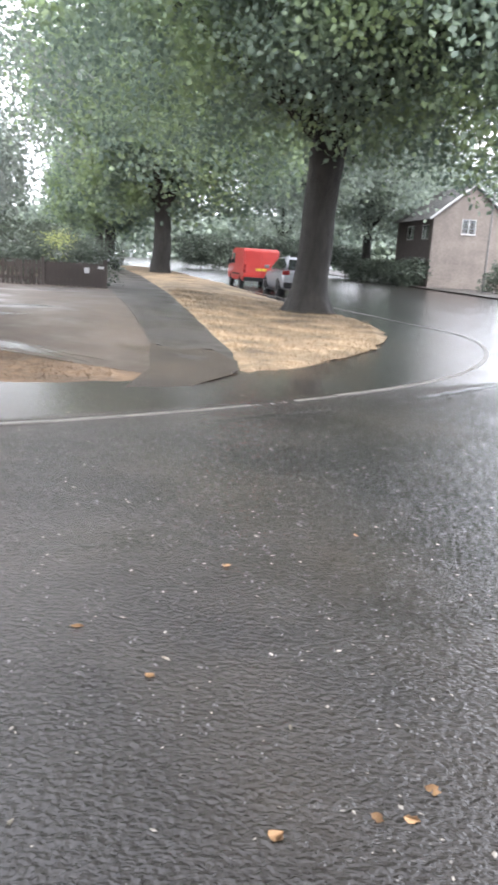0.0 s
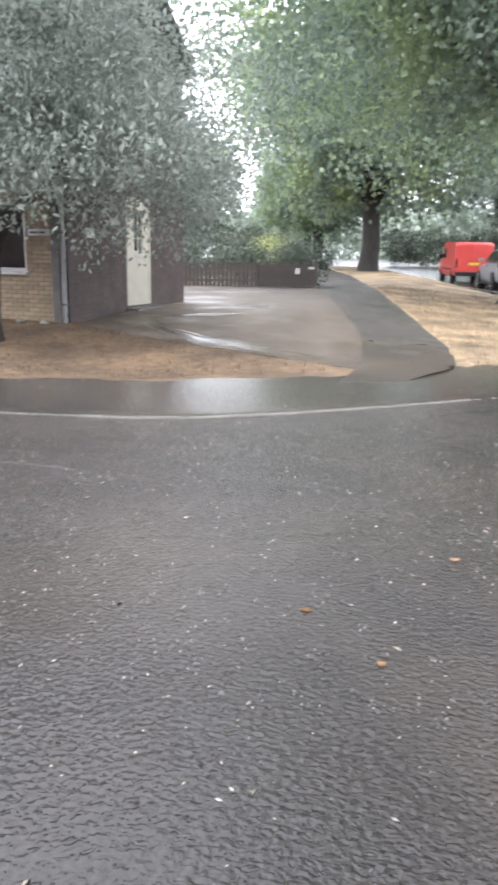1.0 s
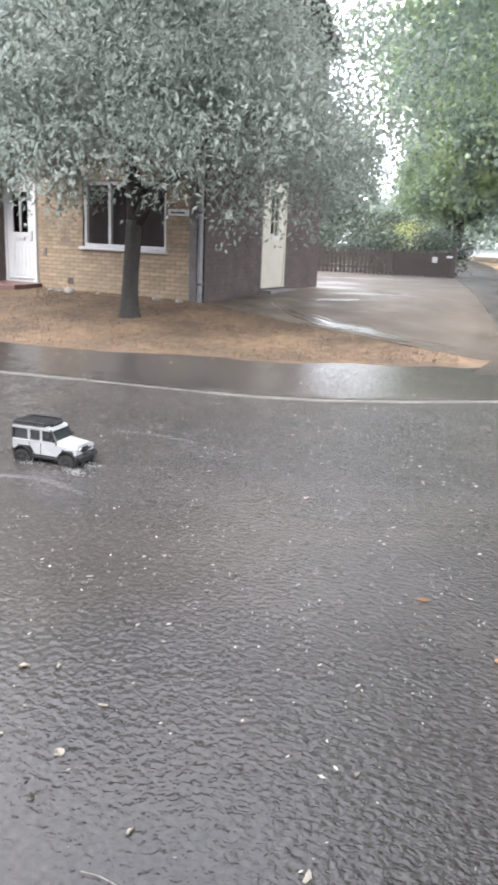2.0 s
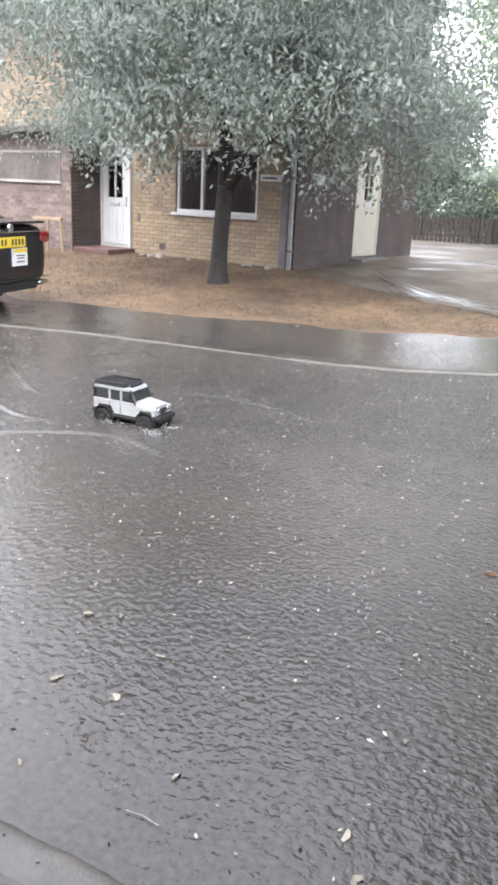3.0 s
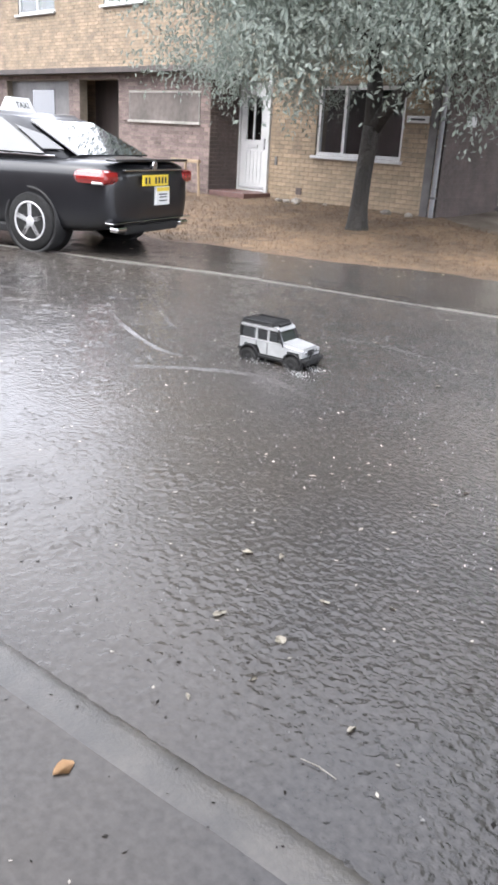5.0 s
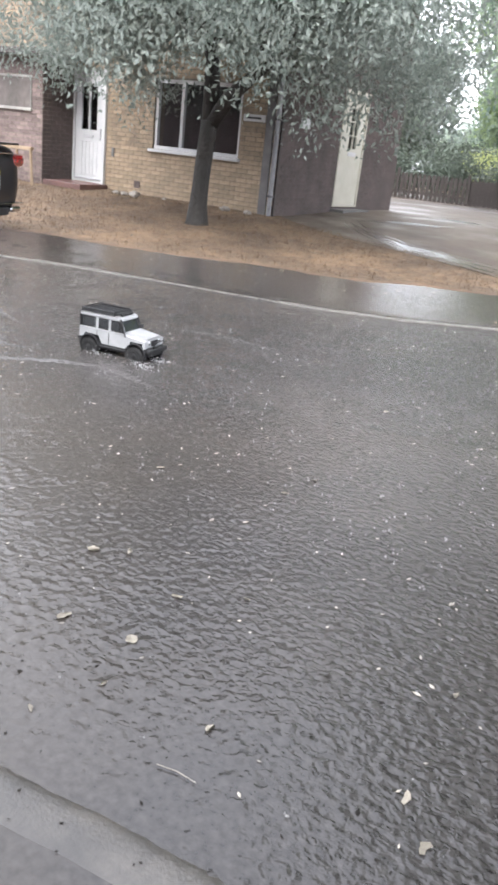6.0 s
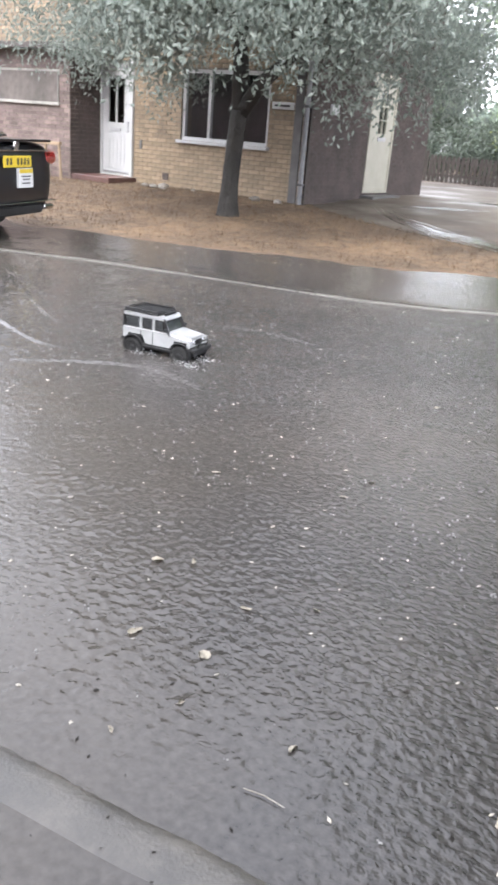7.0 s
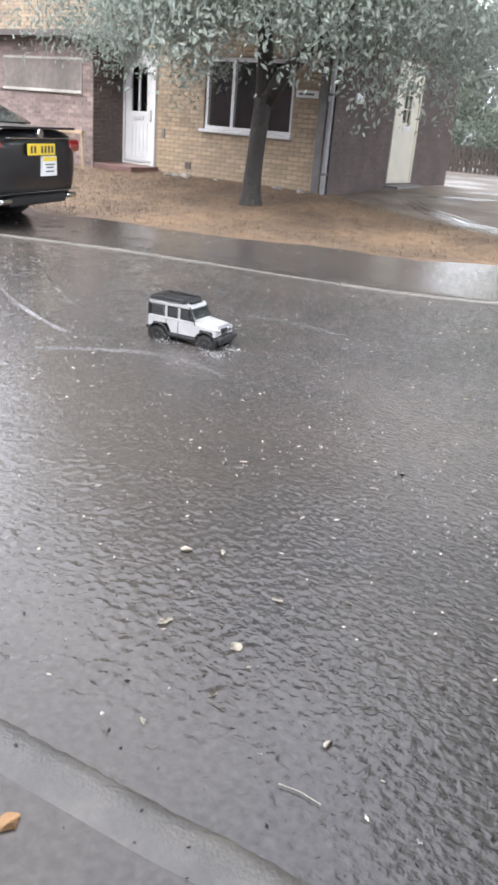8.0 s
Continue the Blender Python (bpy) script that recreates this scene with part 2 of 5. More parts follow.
def part(name, bm, material, parent=None, label="", smooth=False):
    """Links a bmesh (or verts and faces) as one mesh object, under parent where one is given."""
    me = bpy.data.meshes.new(name)
    if isinstance(bm, tuple):
        me.from_pydata(bm[0], [], bm[1])
    else:
        bmesh.ops.recalc_face_normals(bm, faces=bm.faces)
        bm.to_mesh(me)
        bm.free()
    if smooth:
        me.polygons.foreach_set("use_smooth", [True] * len(me.polygons))
    me.materials.append(material)
    ob = new(name, me)
    ob.parent = parent
    if label:
        ob["label"] = label
    return ob


def thing(name, m, label, category, group="", kind=""):
    e = new(name)
    e.matrix_world = m
    e.empty_display_size = 0.1
    return tagged(e, label, category, group, kind)


def box(bm, x0, y0, z0, x1, y1, z1, bevel=0.0, m=None):
    """A box between two corners, its edges rounded by bevel, added to bm."""
    t = Matrix.LocRotScale(((x0 + x1) / 2, (y0 + y1) / 2, (z0 + z1) / 2), None, (abs(x1 - x0), abs(y1 - y0), abs(z1 - z0)))
    made = bmesh.ops.create_cube(bm, size=1.0, matrix=t if m is None else m @ t)
    if bevel:
        edges = list({e for v in made["verts"] for e in v.link_edges})
        bmesh.ops.bevel(bm, geom=edges, offset=bevel, segments=2, affect="EDGES", profile=0.5)
    return bm


def boxed(*a, **k):
    return box(bmesh.new(), *a, **k)


def tube(bm, pts, radii, n=8, caps=True):
    """A tapered tube along pts."""
    rings = []
    for i, (p, r) in enumerate(zip(pts, radii)):
        a, b = Vector(pts[max(i - 1, 0)]), Vector(pts[min(i + 1, len(pts) - 1)])
        q = Vector((0, 0, 1)).rotation_difference(b - a)
        rings.append([bm.verts.new(Vector(p) + q @ Vector((r * math.cos(2 * math.pi * k / n), r * math.sin(2 * math.pi * k / n), 0))) for k in range(n)])
    for a, b in zip(rings, rings[1:]):
        for k in range(n):
            bm.faces.new((a[k], a[(k + 1) % n], b[(k + 1) % n], b[k]))
    if caps:
        bm.faces.new(rings[0][::-1]), bm.faces.new(rings[-1])
    return bm


def tubed(pts, radii, n=8):
    if isinstance(radii, (int, float)):
        radii = [radii] * len(pts)
    return tube(bmesh.new(), pts, radii, n)


def loft(sections, caps=True):
    """A skin over sections of equal point counts."""
    bm = bmesh.new()
    rings = [[bm.verts.new(p) for p in s] for s in sections]
    n = len(rings[0])
    for a, b in zip(rings, rings[1:]):
        for k in range(n):
            bm.faces.new((a[k], a[(k + 1) % n], b[(k + 1) % n], b[k]))
    if caps:
        bm.faces.new(rings[0][::-1]), bm.faces.new(rings[-1])
    return bm


def prism(pts, y0, y1, bevel=0.0):
    """A side profile of (x, z) points, drawn out from y0 to y1."""
    bm = loft([[(x, y0, z) for x, z in pts], [(x, y1, z) for x, z in pts]])
    if bevel:
        bmesh.ops.bevel(bm, geom=list(bm.edges), offset=bevel, segments=2, affect="EDGES")
    return bm


def lathe(profile, n=20, axis="Y", at=(0, 0, 0)):
    """A solid of rotation of (radius, along) points about an axis."""
    bm = bmesh.new()
    rings = []
    for r, h in profile:
        ring = []
        for k in range(n):
            a = 2 * math.pi * k / n
            c, s = r * math.cos(a), r * math.sin(a)
            p = (c, h, s) if axis == "Y" else (c, s, h)
            ring.append(bm.verts.new(Vector(p) + Vector(at)))
        rings.append(ring)
    for a, b in zip(rings, rings[1:]):
        for k in range(n):
            bm.faces.new((a[k], a[(k + 1) % n], b[(k + 1) % n], b[k]))
    bm.faces.new(rings[0]), bm.faces.new(rings[-1])
    return bm


# ---- ground ----


def rise(x, y):
    """Height of the land above the flood, before its unevenness."""
    west = min(max((-1.5 - x) / 3.0, 0.0), 1.0)
    shore = 7.75 + 0.30 * (x + 5.0) if x > -8 else 6.85
    d = y - shore
    h_west = min(max(0.043 * d, -0.08), 0.30)
    h_east = min(max(0.020 * (y - 10.1), -0.05), 0.06)
    return west * h_west + (1 - west) * h_east


def rough_ground(x, y, amp):
    return amp * (noise.noise((x * 0.9, y * 0.9, 0)) + 0.5 * noise.noise((x * 3.1, y * 3.1, 4)))


def sheet(name, outline, material, lift, label, category, step=0.5, amp=0.02, fall=0.0, parent=None):
    """Land inside an outline, cut to a grid and laid on the lie of the ground."""
    bm = bmesh.new()
    bm.faces.new([bm.verts.new((x, y, 0)) for x, y in outline])
    for ax in (0, 1):
        lo, hi = min(p[ax] for p in outline), max(p[ax] for p in outline)
        v = lo + step
        while v < hi:
            n = Vector((1, 0, 0)) if ax == 0 else Vector((0, 1, 0))
            bmesh.ops.bisect_plane(bm, geom=bm.verts[:] + bm.edges[:] + bm.faces[:], plane_co=n * v, plane_no=n)
            v += step if abs(v) < 30 else step * 4
    bmesh.ops.triangulate(bm, faces=bm.faces)
    rim = {v for e in bm.edges if e.is_boundary for v in e.verts}
    for v in bm.verts:
        x, y = v.co.x, v.co.y
        v.co.z = rise(x, y) + rough_ground(x, y, amp) + lift - (fall if v in rim else 0)
    return tagged(part(name, bm, material, smooth=True), label, category, kind="structure")


def arc(points, step=0.3):
    """A smooth line through points (Catmull-Rom)."""
    pts = [points[0], *points, points[-1]]
    out = []
    for a, b, c, d in zip(pts, pts[1:], pts[2:], pts[3:]):
        a, b, c, d = (Vector(q) for q in (a, b, c, d))
        n = max(2, int((c - b).length / step))
        for k in range(n):
            t = k / n
            out.append(tuple(0.5 * (2 * b + (c - a) * t + (2 * a - 5 * b + 4 * c - d) * t * t + (3 * b - a - 3 * c + d) * t ** 3)))
    out.append(tuple(points[-1]))
    return out


bm = bmesh.new()
bmesh.ops.create_grid(bm, x_segments=2, y_segments=2, size=1500)
for v in bm.verts:
    v.co.z = -0.004
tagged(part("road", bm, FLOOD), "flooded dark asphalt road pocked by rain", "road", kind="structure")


def flood_surface():
    """The rain-beaten water of the street as a real relief of short crossing waves and drop rings."""
    rs = np.random.RandomState(3)
    xs = np.arange(-9.6, 4.2, 0.0135)
    ys = [0.55]
    while ys[-1] < 9.6:
        ys.append(ys[-1] + 0.0105 + 0.0034 * ys[-1])
    ys = np.array(ys)
    X, Y = np.meshgrid(xs, ys)
    Z = np.zeros_like(X)
    for k in range(56):
        lam = 0.030 * 2.0 ** rs.rand()
        ang, ph = rs.uniform(0, 2 * np.pi), rs.uniform(0, 2 * np.pi)
        q = 2 * np.pi / lam
        Z += SLOPE / q * np.sin(q * (X * np.cos(ang) + Y * np.sin(ang)) + ph)
    for k in range(26):  # longer chop out in the road
        lam = 0.075 * 2.2 ** rs.rand()
        ang, ph = rs.uniform(0, 2 * np.pi), rs.uniform(0, 2 * np.pi)
        q = 2 * np.pi / lam
        Z += np.clip((Y - 1.8) / 2.5, 0, 1) * 0.016 / q * np.sin(q * (X * np.cos(ang) + Y * np.sin(ang)) + ph)
    calm = np.zeros_like(X)
    for k in range(9):
        ang, ph, lam = rs.uniform(0, 2 * np.pi), rs.uniform(0, 2 * np.pi), rs.uniform(0.9, 3.0)
        calm += np.sin(2 * np.pi / lam * (X * np.cos(ang) + Y * np.sin(ang)) + ph) / 3
    calm = 0.16 + 0.84 / (1 + np.exp(-1.8 * (calm + 0.2 + 1.2 * np.minimum(Y - 1.5, X + 1.3))))
    Z *= calm
    behind = np.clip((Y - 6.40 - np.maximum(0.3 * (X + 2.7), 0.95 * (X + 2.7))) * 4.0, 0, 1)
    Z *= 1 - 0.9 * behind
    for k in range(4200):
        cx, cy = rs.uniform(-9.2, 4.0), 0.8 + 5.5 * rs.rand() ** 1.4
        i, j = np.searchsorted(ys, cy), np.searchsorted(xs, cx)
        s = (slice(max(i - 8, 0), i + 8), slice(max(j - 7, 0), j + 7))
        r = np.hypot(X[s] - cx, Y[s] - cy)
        r0 = rs.uniform(0.015, 0.06)
        Z[s] += rs.uniform(0.0014, 0.0038) * np.cos((r - r0) * 190) * np.exp(-((r - r0) / 0.016) ** 2)
    edge = np.clip(np.minimum.reduce([X - xs[0], xs[-1] - X, Y - ys[0], ys[-1] - Y]) / 0.6, 0, 1)
    Z *= edge
    ny, nx = X.shape
    me = bpy.data.meshes.new("flood_water")
    me.vertices.add(nx * ny)
    me.vertices.foreach_set("co", np.stack([X, Y, Z], -1).ravel())
    i = (np.arange(ny - 1)[:, None] * nx + np.arange(nx - 1)[None, :]).ravel()
    loops = np.stack([i, i + 1, i + nx + 1, i + nx], 1).ravel()
    me.loops.add(len(loops))
    me.loops.foreach_set("vertex_index", loops)
    me.polygons.add(len(i))
    me.polygons.foreach_set("loop_start", np.arange(len(i)) * 4)
    me.polygons.foreach_set("use_smooth", np.ones(len(i), bool))
    me.update(calc_edges=True)
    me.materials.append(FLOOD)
    return tagged(new("flood_water", me), "shallow flood water beaten into ripples by rain", "water", kind="structure")


SLOPE = 0.024
flood_surface()

# kerb line of the junction, from the street round the corner into the side road
FAR_KERB = arc([(-30, -2.2), (-14, 2.6), (-7.1, 5.0), (-6.0, 5.4), (-4.95, 5.7), (-3.75, 5.98), (-2.7, 6.35), (-1.6, 7.25), (-0.48, 8.35), (0.44, 9.39), (1.61, 10.95), (2.67, 13.1), (3.44, 16.0), (3.6, 19.3),
                (2.6, 22.3), (0.2, 28.0), (-4.9, 39.5), (-11.0, 55.0), (-21, 80)], 0.9)
NEAR_KERB = [(-14, -0.80), (-6.0, 0.20), (-1.5, 0.785), (-0.64, 0.905), (2.0, 1.2), (8.0, 1.55)]


def kerb_stones(name, line, z0, z1, width, label, sink, stone):
    root = thing(name, Matrix(), label, "kerb", kind="structure")
    pts = [Vector((*p, 0)) for p in line]
    for a, b in zip(pts, pts[1:]):
        d = (b - a).normalized()
        n = Vector((-d.y, d.x, 0))
        m = Matrix.Translation((a + b) / 2) @ Matrix(((d.x, n.x, 0, 0), (d.y, n.y, 0, 0), (0, 0, 1, 0), (0, 0, 0, 1)))
        half = (b - a).length / 2 - (0.0012 if sink else -0.001)
        s = part("kerb_stone", boxed(-half, 0, z0, half, width, z1, bevel=0.006 if sink else 0.002), stone, root)
        s.matrix_world = Matrix.Translation((0, 0, sink * (noise.noise(a * 0.55) - 0.35))) @ m
    return root


kerb_stones("kerb_far", [p for p in FAR_KERB], -0.12, 0.012, 0.085, "pale concrete kerb just breaking the flood water", 0.0145, KERB)


def worn_kerb(line):
    """One unbroken kerb with a rounded, worn nose along the line."""
    v, f = [], []
    prof = ((0.085, -0.003), (0.066, 0.0035), (0.045, 0.006), (0.02, 0.007), (-0.012, 0.007), (-0.036, 0.0055), (-0.06, 0.001))
    for x, y in line:
        for k, (dy, z) in enumerate(prof):
            w = noise.noise((x * 9, k * 0.7, 2)) * 0.005 + noise.noise((x * 31, k * 1.7, 5)) * 0.003
            v.append((x, y + dy + (w if k < 6 else 0), z + (w * 0.15 if 0 < k < 6 else 0)))
    w = len(prof)
    for i in range(len(line) - 1):
        for k in range(w - 1):
            f.append((i * w + k, i * w + k + 1, i * w + w + k + 1, i * w + w + k))
    return tagged(part("kerb_near", (v, f), NEARKERB, smooth=True), "wet worn concrete kerb along the near pavement", "kerb", kind="structure")


worn_kerb(arc(NEAR_KERB, 0.03))
bm = bmesh.new()
near = arc(NEAR_KERB, 0.9)
bm.faces.new([bm.verts.new((x, y - 0.028, 0.0045)) for x, y in near] + [bm.verts.new(p) for p in ((8, -12, 0.02), (-14, -12, 0.02))])
tagged(part("pavement_near", bm, FLOOD), "flooded asphalt pavement beside the road", "pavement", kind="structure")

# land north of the street: brown verge, concrete yard, footpath, straw verge of the corner
SHORE = arc([(-30, 0.2), (-14, 4.6), (-7.8, 6.7), (-6.27, 7.4), (-4.6, 7.9), (-3.3, 8.35), (-1.8, 9.3)], 0.6)
sheet("verge_grass", [*[(x, y - 0.35) for x, y in SHORE], (-1.95, 9.9), (-3.6, 10.3), (-6.0, 10.9), (-7.3, 11.9), (-30, 11.9)], DRYGRASS, 0.004, "sodden brown grass verge with bare soil", "grass verge", 0.25, 0.012)
sheet("yard", [(-7.4, 11.8), (-6.0, 10.9), (-3.6, 10.3), (-1.95, 9.9), (-2.0, 10.8), (-3.36, 14.9), (-7.2, 26.0), (-7.3, 30), (-40, 30), (-40, 15.9), (-7.5, 15.9)], CONCRETE, 0.008, "wet brown concrete yard beside the house", "yard", 0.5, 0.012)
sheet("footpath", [(-2.0, 8.9), (-1.35, 9.3), (-0.95, 10.6), (-1.22, 12.4), (-2.70, 17.4), (-8.8, 37.6), (-14, 52), (-15.8, 52), (-10.4, 37.6), (-7.2, 26.0), (-3.36, 14.9), (-2.05, 10.8), (-1.95, 9.6)], PATHMAT, 0.012, "wet grey asphalt footpath between grass and yard", "footpath", 0.8, 0.006)
sheet("bare_soil", [(-2.05, 8.85), (-1.35, 9.25), (-0.92, 10.6), (-1.05, 11.6), (-1.6, 12.6), (-2.2, 12.2), (-2.6, 12.6), (-2.35, 11.4), (-2.1, 10.4)], SOIL, 0.017, "bare brown soil washed over the end of the footpath", "soil", 0.25, 0.012)
CORNER = arc([(-0.95, 10.6), (0.1, 12.2), (1.05, 14.8), (1.5, 17.6), (1.25, 21.0), (-0.4, 26.0), (-5.8, 39.0), (-9.5, 50), (-13, 58)], 0.3)
sheet("corner_grass", [*[(x + 0.16 * noise.noise((x * 2.1, y * 2.1, 7)), y + 0.16 * noise.noise((x * 2.1, y * 2.1, 11))) for x, y in CORNER], (-15.5, 58), (-8.8, 37.6), (-2.70, 17.4), (-1.22, 12.4)], STRAW, 0.012, "parched straw-yellow grass on the corner", "grass verge", 0.35, 0.015, 0.055)
sheet("far_pavement", arc([(30, 30), (12, 44), (8.5, 52), (5.0, 66), (0, 90), (-8, 130)], 3) + [(60, 130), (60, 30)], PATHMAT, 0.02, "wet pavement across the side road", "pavement", 4.0, 0.02)
sheet("far_field", [(-20, 56), (-28, 78), (-70, 200), (-160, 200), (-160, 30.0), (-7.5, 30.0), (-10.4, 37.6), (-15.8, 52)], DRYGRASS, 0.0, "brown grass behind the fence", "grass", 6.0, 0.05)

# ---- terraced house ----
HX, HY = -7.54, 11.73
EAVES = 5.1


def wall_bricks(x0, x1, z0, z1, holes, place, bl=0.215, bh=0.065, j=0.010, proud=0.006, seed=1):
    """Verts, faces of running-bond bricks on a wall face; place(u, d, z) puts a point u along, d out of it."""
    rnd = random.Random(seed)
    verts, faces, cells = [], [], []
    row, z = 0, z0
    while z < z1 - 0.03:
        u = x0 - (0.1125 if row % 2 else 0)
        while u < x1 - 0.03:
            a, b = max(u, x0), min(u + bl, x1)
            spans = [(a, b)]
            for hx0, hx1, hz0, hz1 in holes:
                if z + bh > hz0 and z < hz1:
                    spans = [s for p, q in spans for s in ((p, min(q, hx0)), (max(p, hx1), q)) if s[1] - s[0] > 0.03]
            for a, b in spans:
                cells.append((a, b, z, min(z + bh, z1), proud + rnd.uniform(-0.002, 0.002)))
            u += bl + j
        z += bh + j
        row += 1
    for a, b, p, q, d in cells:
        n = len(verts)
        verts += [place(a, 0, p), place(b, 0, p), place(b, 0, q), place(a, 0, q), place(a + .003, d, p + .003), place(b - .003, d, p + .003), place(b - .003, d, q - .003), place(a + .003, d, q - .003)]
        faces += [(n + 4, n + 5, n + 6, n + 7), (n, n + 1, n + 5, n + 4), (n + 1, n + 2, n + 6, n + 5), (n + 2, n + 3, n + 7, n + 6), (n + 3, n, n + 4, n + 7)]
    return verts, faces, cells


def wall_with_holes(x0, x1, z0, z1, holes, y0, y1):
    """A thick wall along x with rectangular openings right through it."""
    xs = sorted({x0, x1, *[h[0] for h in holes], *[h[1] for h in holes]})
    zs = sorted({z0, z1, *[h[2] for h in holes], *[h[3] for h in holes]})
    bm = bmesh.new()
    vs = {}

    def v(*p):
        p = tuple(round(c, 4) for c in p)
        if p not in vs:
            vs[p] = bm.verts.new(p)
        return vs[p]

    def solid(i, k):
        if not (0 <= i < len(xs) - 1 and 0 <= k < len(zs) - 1):
            return False
        cx, cz = (xs[i] + xs[i + 1]) / 2, (zs[k] + zs[k + 1]) / 2
        return not any(h[0] < cx < h[1] and h[2] < cz < h[3] for h in holes)

    for i in range(len(xs) - 1):
        for k in range(len(zs) - 1):
            if not solid(i, k):
                continue
            a, b, p, q = xs[i], xs[i + 1], zs[k], zs[k + 1]
            bm.faces.new((v(a, y0, p), v(b, y0, p), v(b, y0, q), v(a, y0, q)))
            bm.faces.new((v(a, y1, q), v(b, y1, q), v(b, y1, p), v(a, y1, p)))
            if not solid(i - 1, k):
                bm.faces.new((v(a, y0, p), v(a, y0, q), v(a, y1, q), v(a, y1, p)))
            if not solid(i + 1, k):
                bm.faces.new((v(b, y0, p), v(b, y1, p), v(b, y1, q), v(b, y0, q)))
            if not solid(i, k - 1):
                bm.faces.new((v(a, y0, p), v(a, y1, p), v(b, y1, p), v(b, y0, p)))
            if not solid(i, k + 1):
                bm.faces.new((v(a, y0, q), v(b, y0, q), v(b, y1, q), v(a, y1, q)))
    return bm


def window(parent, x0, x1, z0, z1, y, mullions=(), sill=True):
    """A white casement in an opening: outer frame, mullions, panes and a projecting sill."""
    w = part("window", wall_with_holes(x0, x1, z0, z1, [(a + 0.03, b - 0.03, z0 + 0.06, z1 - 0.06) for a, b in zip([x0 + 0.03, *mullions], [*mullions, x1 - 0.03])], y + 0.03, y + 0.10), UPVC, parent, "white plastic casement window")
    for a, b in zip([x0 + 0.03, *mullions], [*mullions, x1 - 0.03]):
        g = part("pane", boxed(a + 0.025, y + 0.06, z0 + 0.055, b - 0.025, y + 0.068, z1 - 0.055), GLASS, w)
        g.visible_shadow = False
    if sill:
        part("sill", boxed(x0 - 0.05, y - 0.09, z0 - 0.055, x1 + 0.05, y + 0.10, z0 - 0.003, bevel=0.01), UPVC, w)
    return w


def terraced_house():
    h = thing("terraced_house", pose(HX, HY, 0), "two-storey buff brick end-of-terrace house with dark gable wall", "house")
    W, D = -16.0, 4.35
    holes = [(-2.73, -0.82, 1.05, 2.22), (-4.82, -3.97, 0.29, 2.29), (-9.4, -7.75, 3.9, 4.75), (-13.2, -11.45, 3.9, 4.75), (-3.0, -1.5, 3.9, 4.75)]
    front = part("front_wall", wall_with_holes(W, -0.285, -0.1, EAVES, holes, 0.0, 0.28), MORTAR, h, "buff brick wall")
    v, f, cells = wall_bricks(W, -0.003, 0.0, EAVES, holes, lambda u, d, z: (u, -d, z))
    near, rest_v, rest_f = [], [], []
    for i, c in enumerate(cells):
        if -4.0 < c[0] and c[3] < 1.05 and len(near) < 260:
            near.append(c)
        else:
            n = len(rest_v)
            rest_v += v[8 * i:8 * i + 8]
            rest_f += [tuple(k - 8 * i + n for k in q) for q in f[5 * i:5 * i + 5]]
    tagged(part("brickwork", (rest_v, rest_f), YBRICK, front), kind="stuff")
    # dark gable wall and the back
    bm = wall_with_holes(0.0, D, -0.1, EAVES, [(2.02, 2.99, 0.37, 2.42)], 0.0, 0.28)
    bmesh.ops.transform(bm, matrix=Matrix.Rotation(math.pi / 2, 4, "Z"), verts=bm.verts)
    gable = part("gable_wall", bm, DMORTAR, h, "dark brown brick end wall")
    gv, gf, _ = wall_bricks(0.0, D, 0.0, EAVES, [(2.02, 2.99, 0.37, 2.42)], lambda u, d, z: (0.002 + d, u, z), proud=0.004, seed=2)
    tagged(part("brickwork", (gv, gf), DBRICK, gable), kind="stuff")
    bm = loft([[(x, 0.0, EAVES), (x, D, EAVES), (x, D / 2, EAVES + 1.75)] for x in (-0.25, 0.0)])
    part("gable_peak", bm, DBRICK, h, "dark brown brick end wall")
    part("rear_wall", boxed(W, D + 0.003, -0.1, -0.003, D + 0.28, EAVES), DBRICK, h)
    part("side_wall", boxed(W, 0.285, -0.1, W + 0.28, D - 0.005, EAVES), MORTAR, h)
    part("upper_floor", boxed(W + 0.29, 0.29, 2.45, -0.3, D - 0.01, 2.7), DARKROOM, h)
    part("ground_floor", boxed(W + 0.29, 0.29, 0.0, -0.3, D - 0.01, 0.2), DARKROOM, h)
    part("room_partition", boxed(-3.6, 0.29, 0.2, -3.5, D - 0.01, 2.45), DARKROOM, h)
    # roof of two slopes with rows of tiles
    for s in (0, 1):
        bm = bmesh.new()
        rows = 11
        for k in range(rows):
            a, b = k / rows, (k + 1.15) / rows
            ya, yb = (-0.35 + (D / 2 + 0.35) * a, -0.35 + (D / 2 + 0.35) * b)
            za, zb = EAVES - 0.12 + 2.0 * a, EAVES - 0.12 + 2.0 * b
            if s:
                ya, yb = D - ya, D - yb
            x = W - 0.1
            while x < 0.2:
                q = [(x, ya, za), (x + 0.39, ya, za), (x + 0.39, yb, zb), (x, yb, zb)]
                lo = [bm.verts.new((p[0], p[1], p[2] + 0.02)) for p in q]
                up = [bm.verts.new((p[0], p[1], p[2] + (0.07 if i < 2 else 0.04))) for i, p in enumerate(q)]
                bm.faces.new(up), bm.faces.new(lo[::-1])
                for i in range(4):
                    bm.faces.new((lo[i], lo[(i + 1) % 4], up[(i + 1) % 4], up[i]))
                x += 0.4
        tagged(part("roof_slope", bm, ROOFTILE, h, "grey tiled roof slope"), kind="stuff")
    part("gutter", tubed([(W, -0.40, EAVES - 0.1), (0.15, -0.40, EAVES - 0.1)], 0.06, 8), BLACKPLASTIC, h)
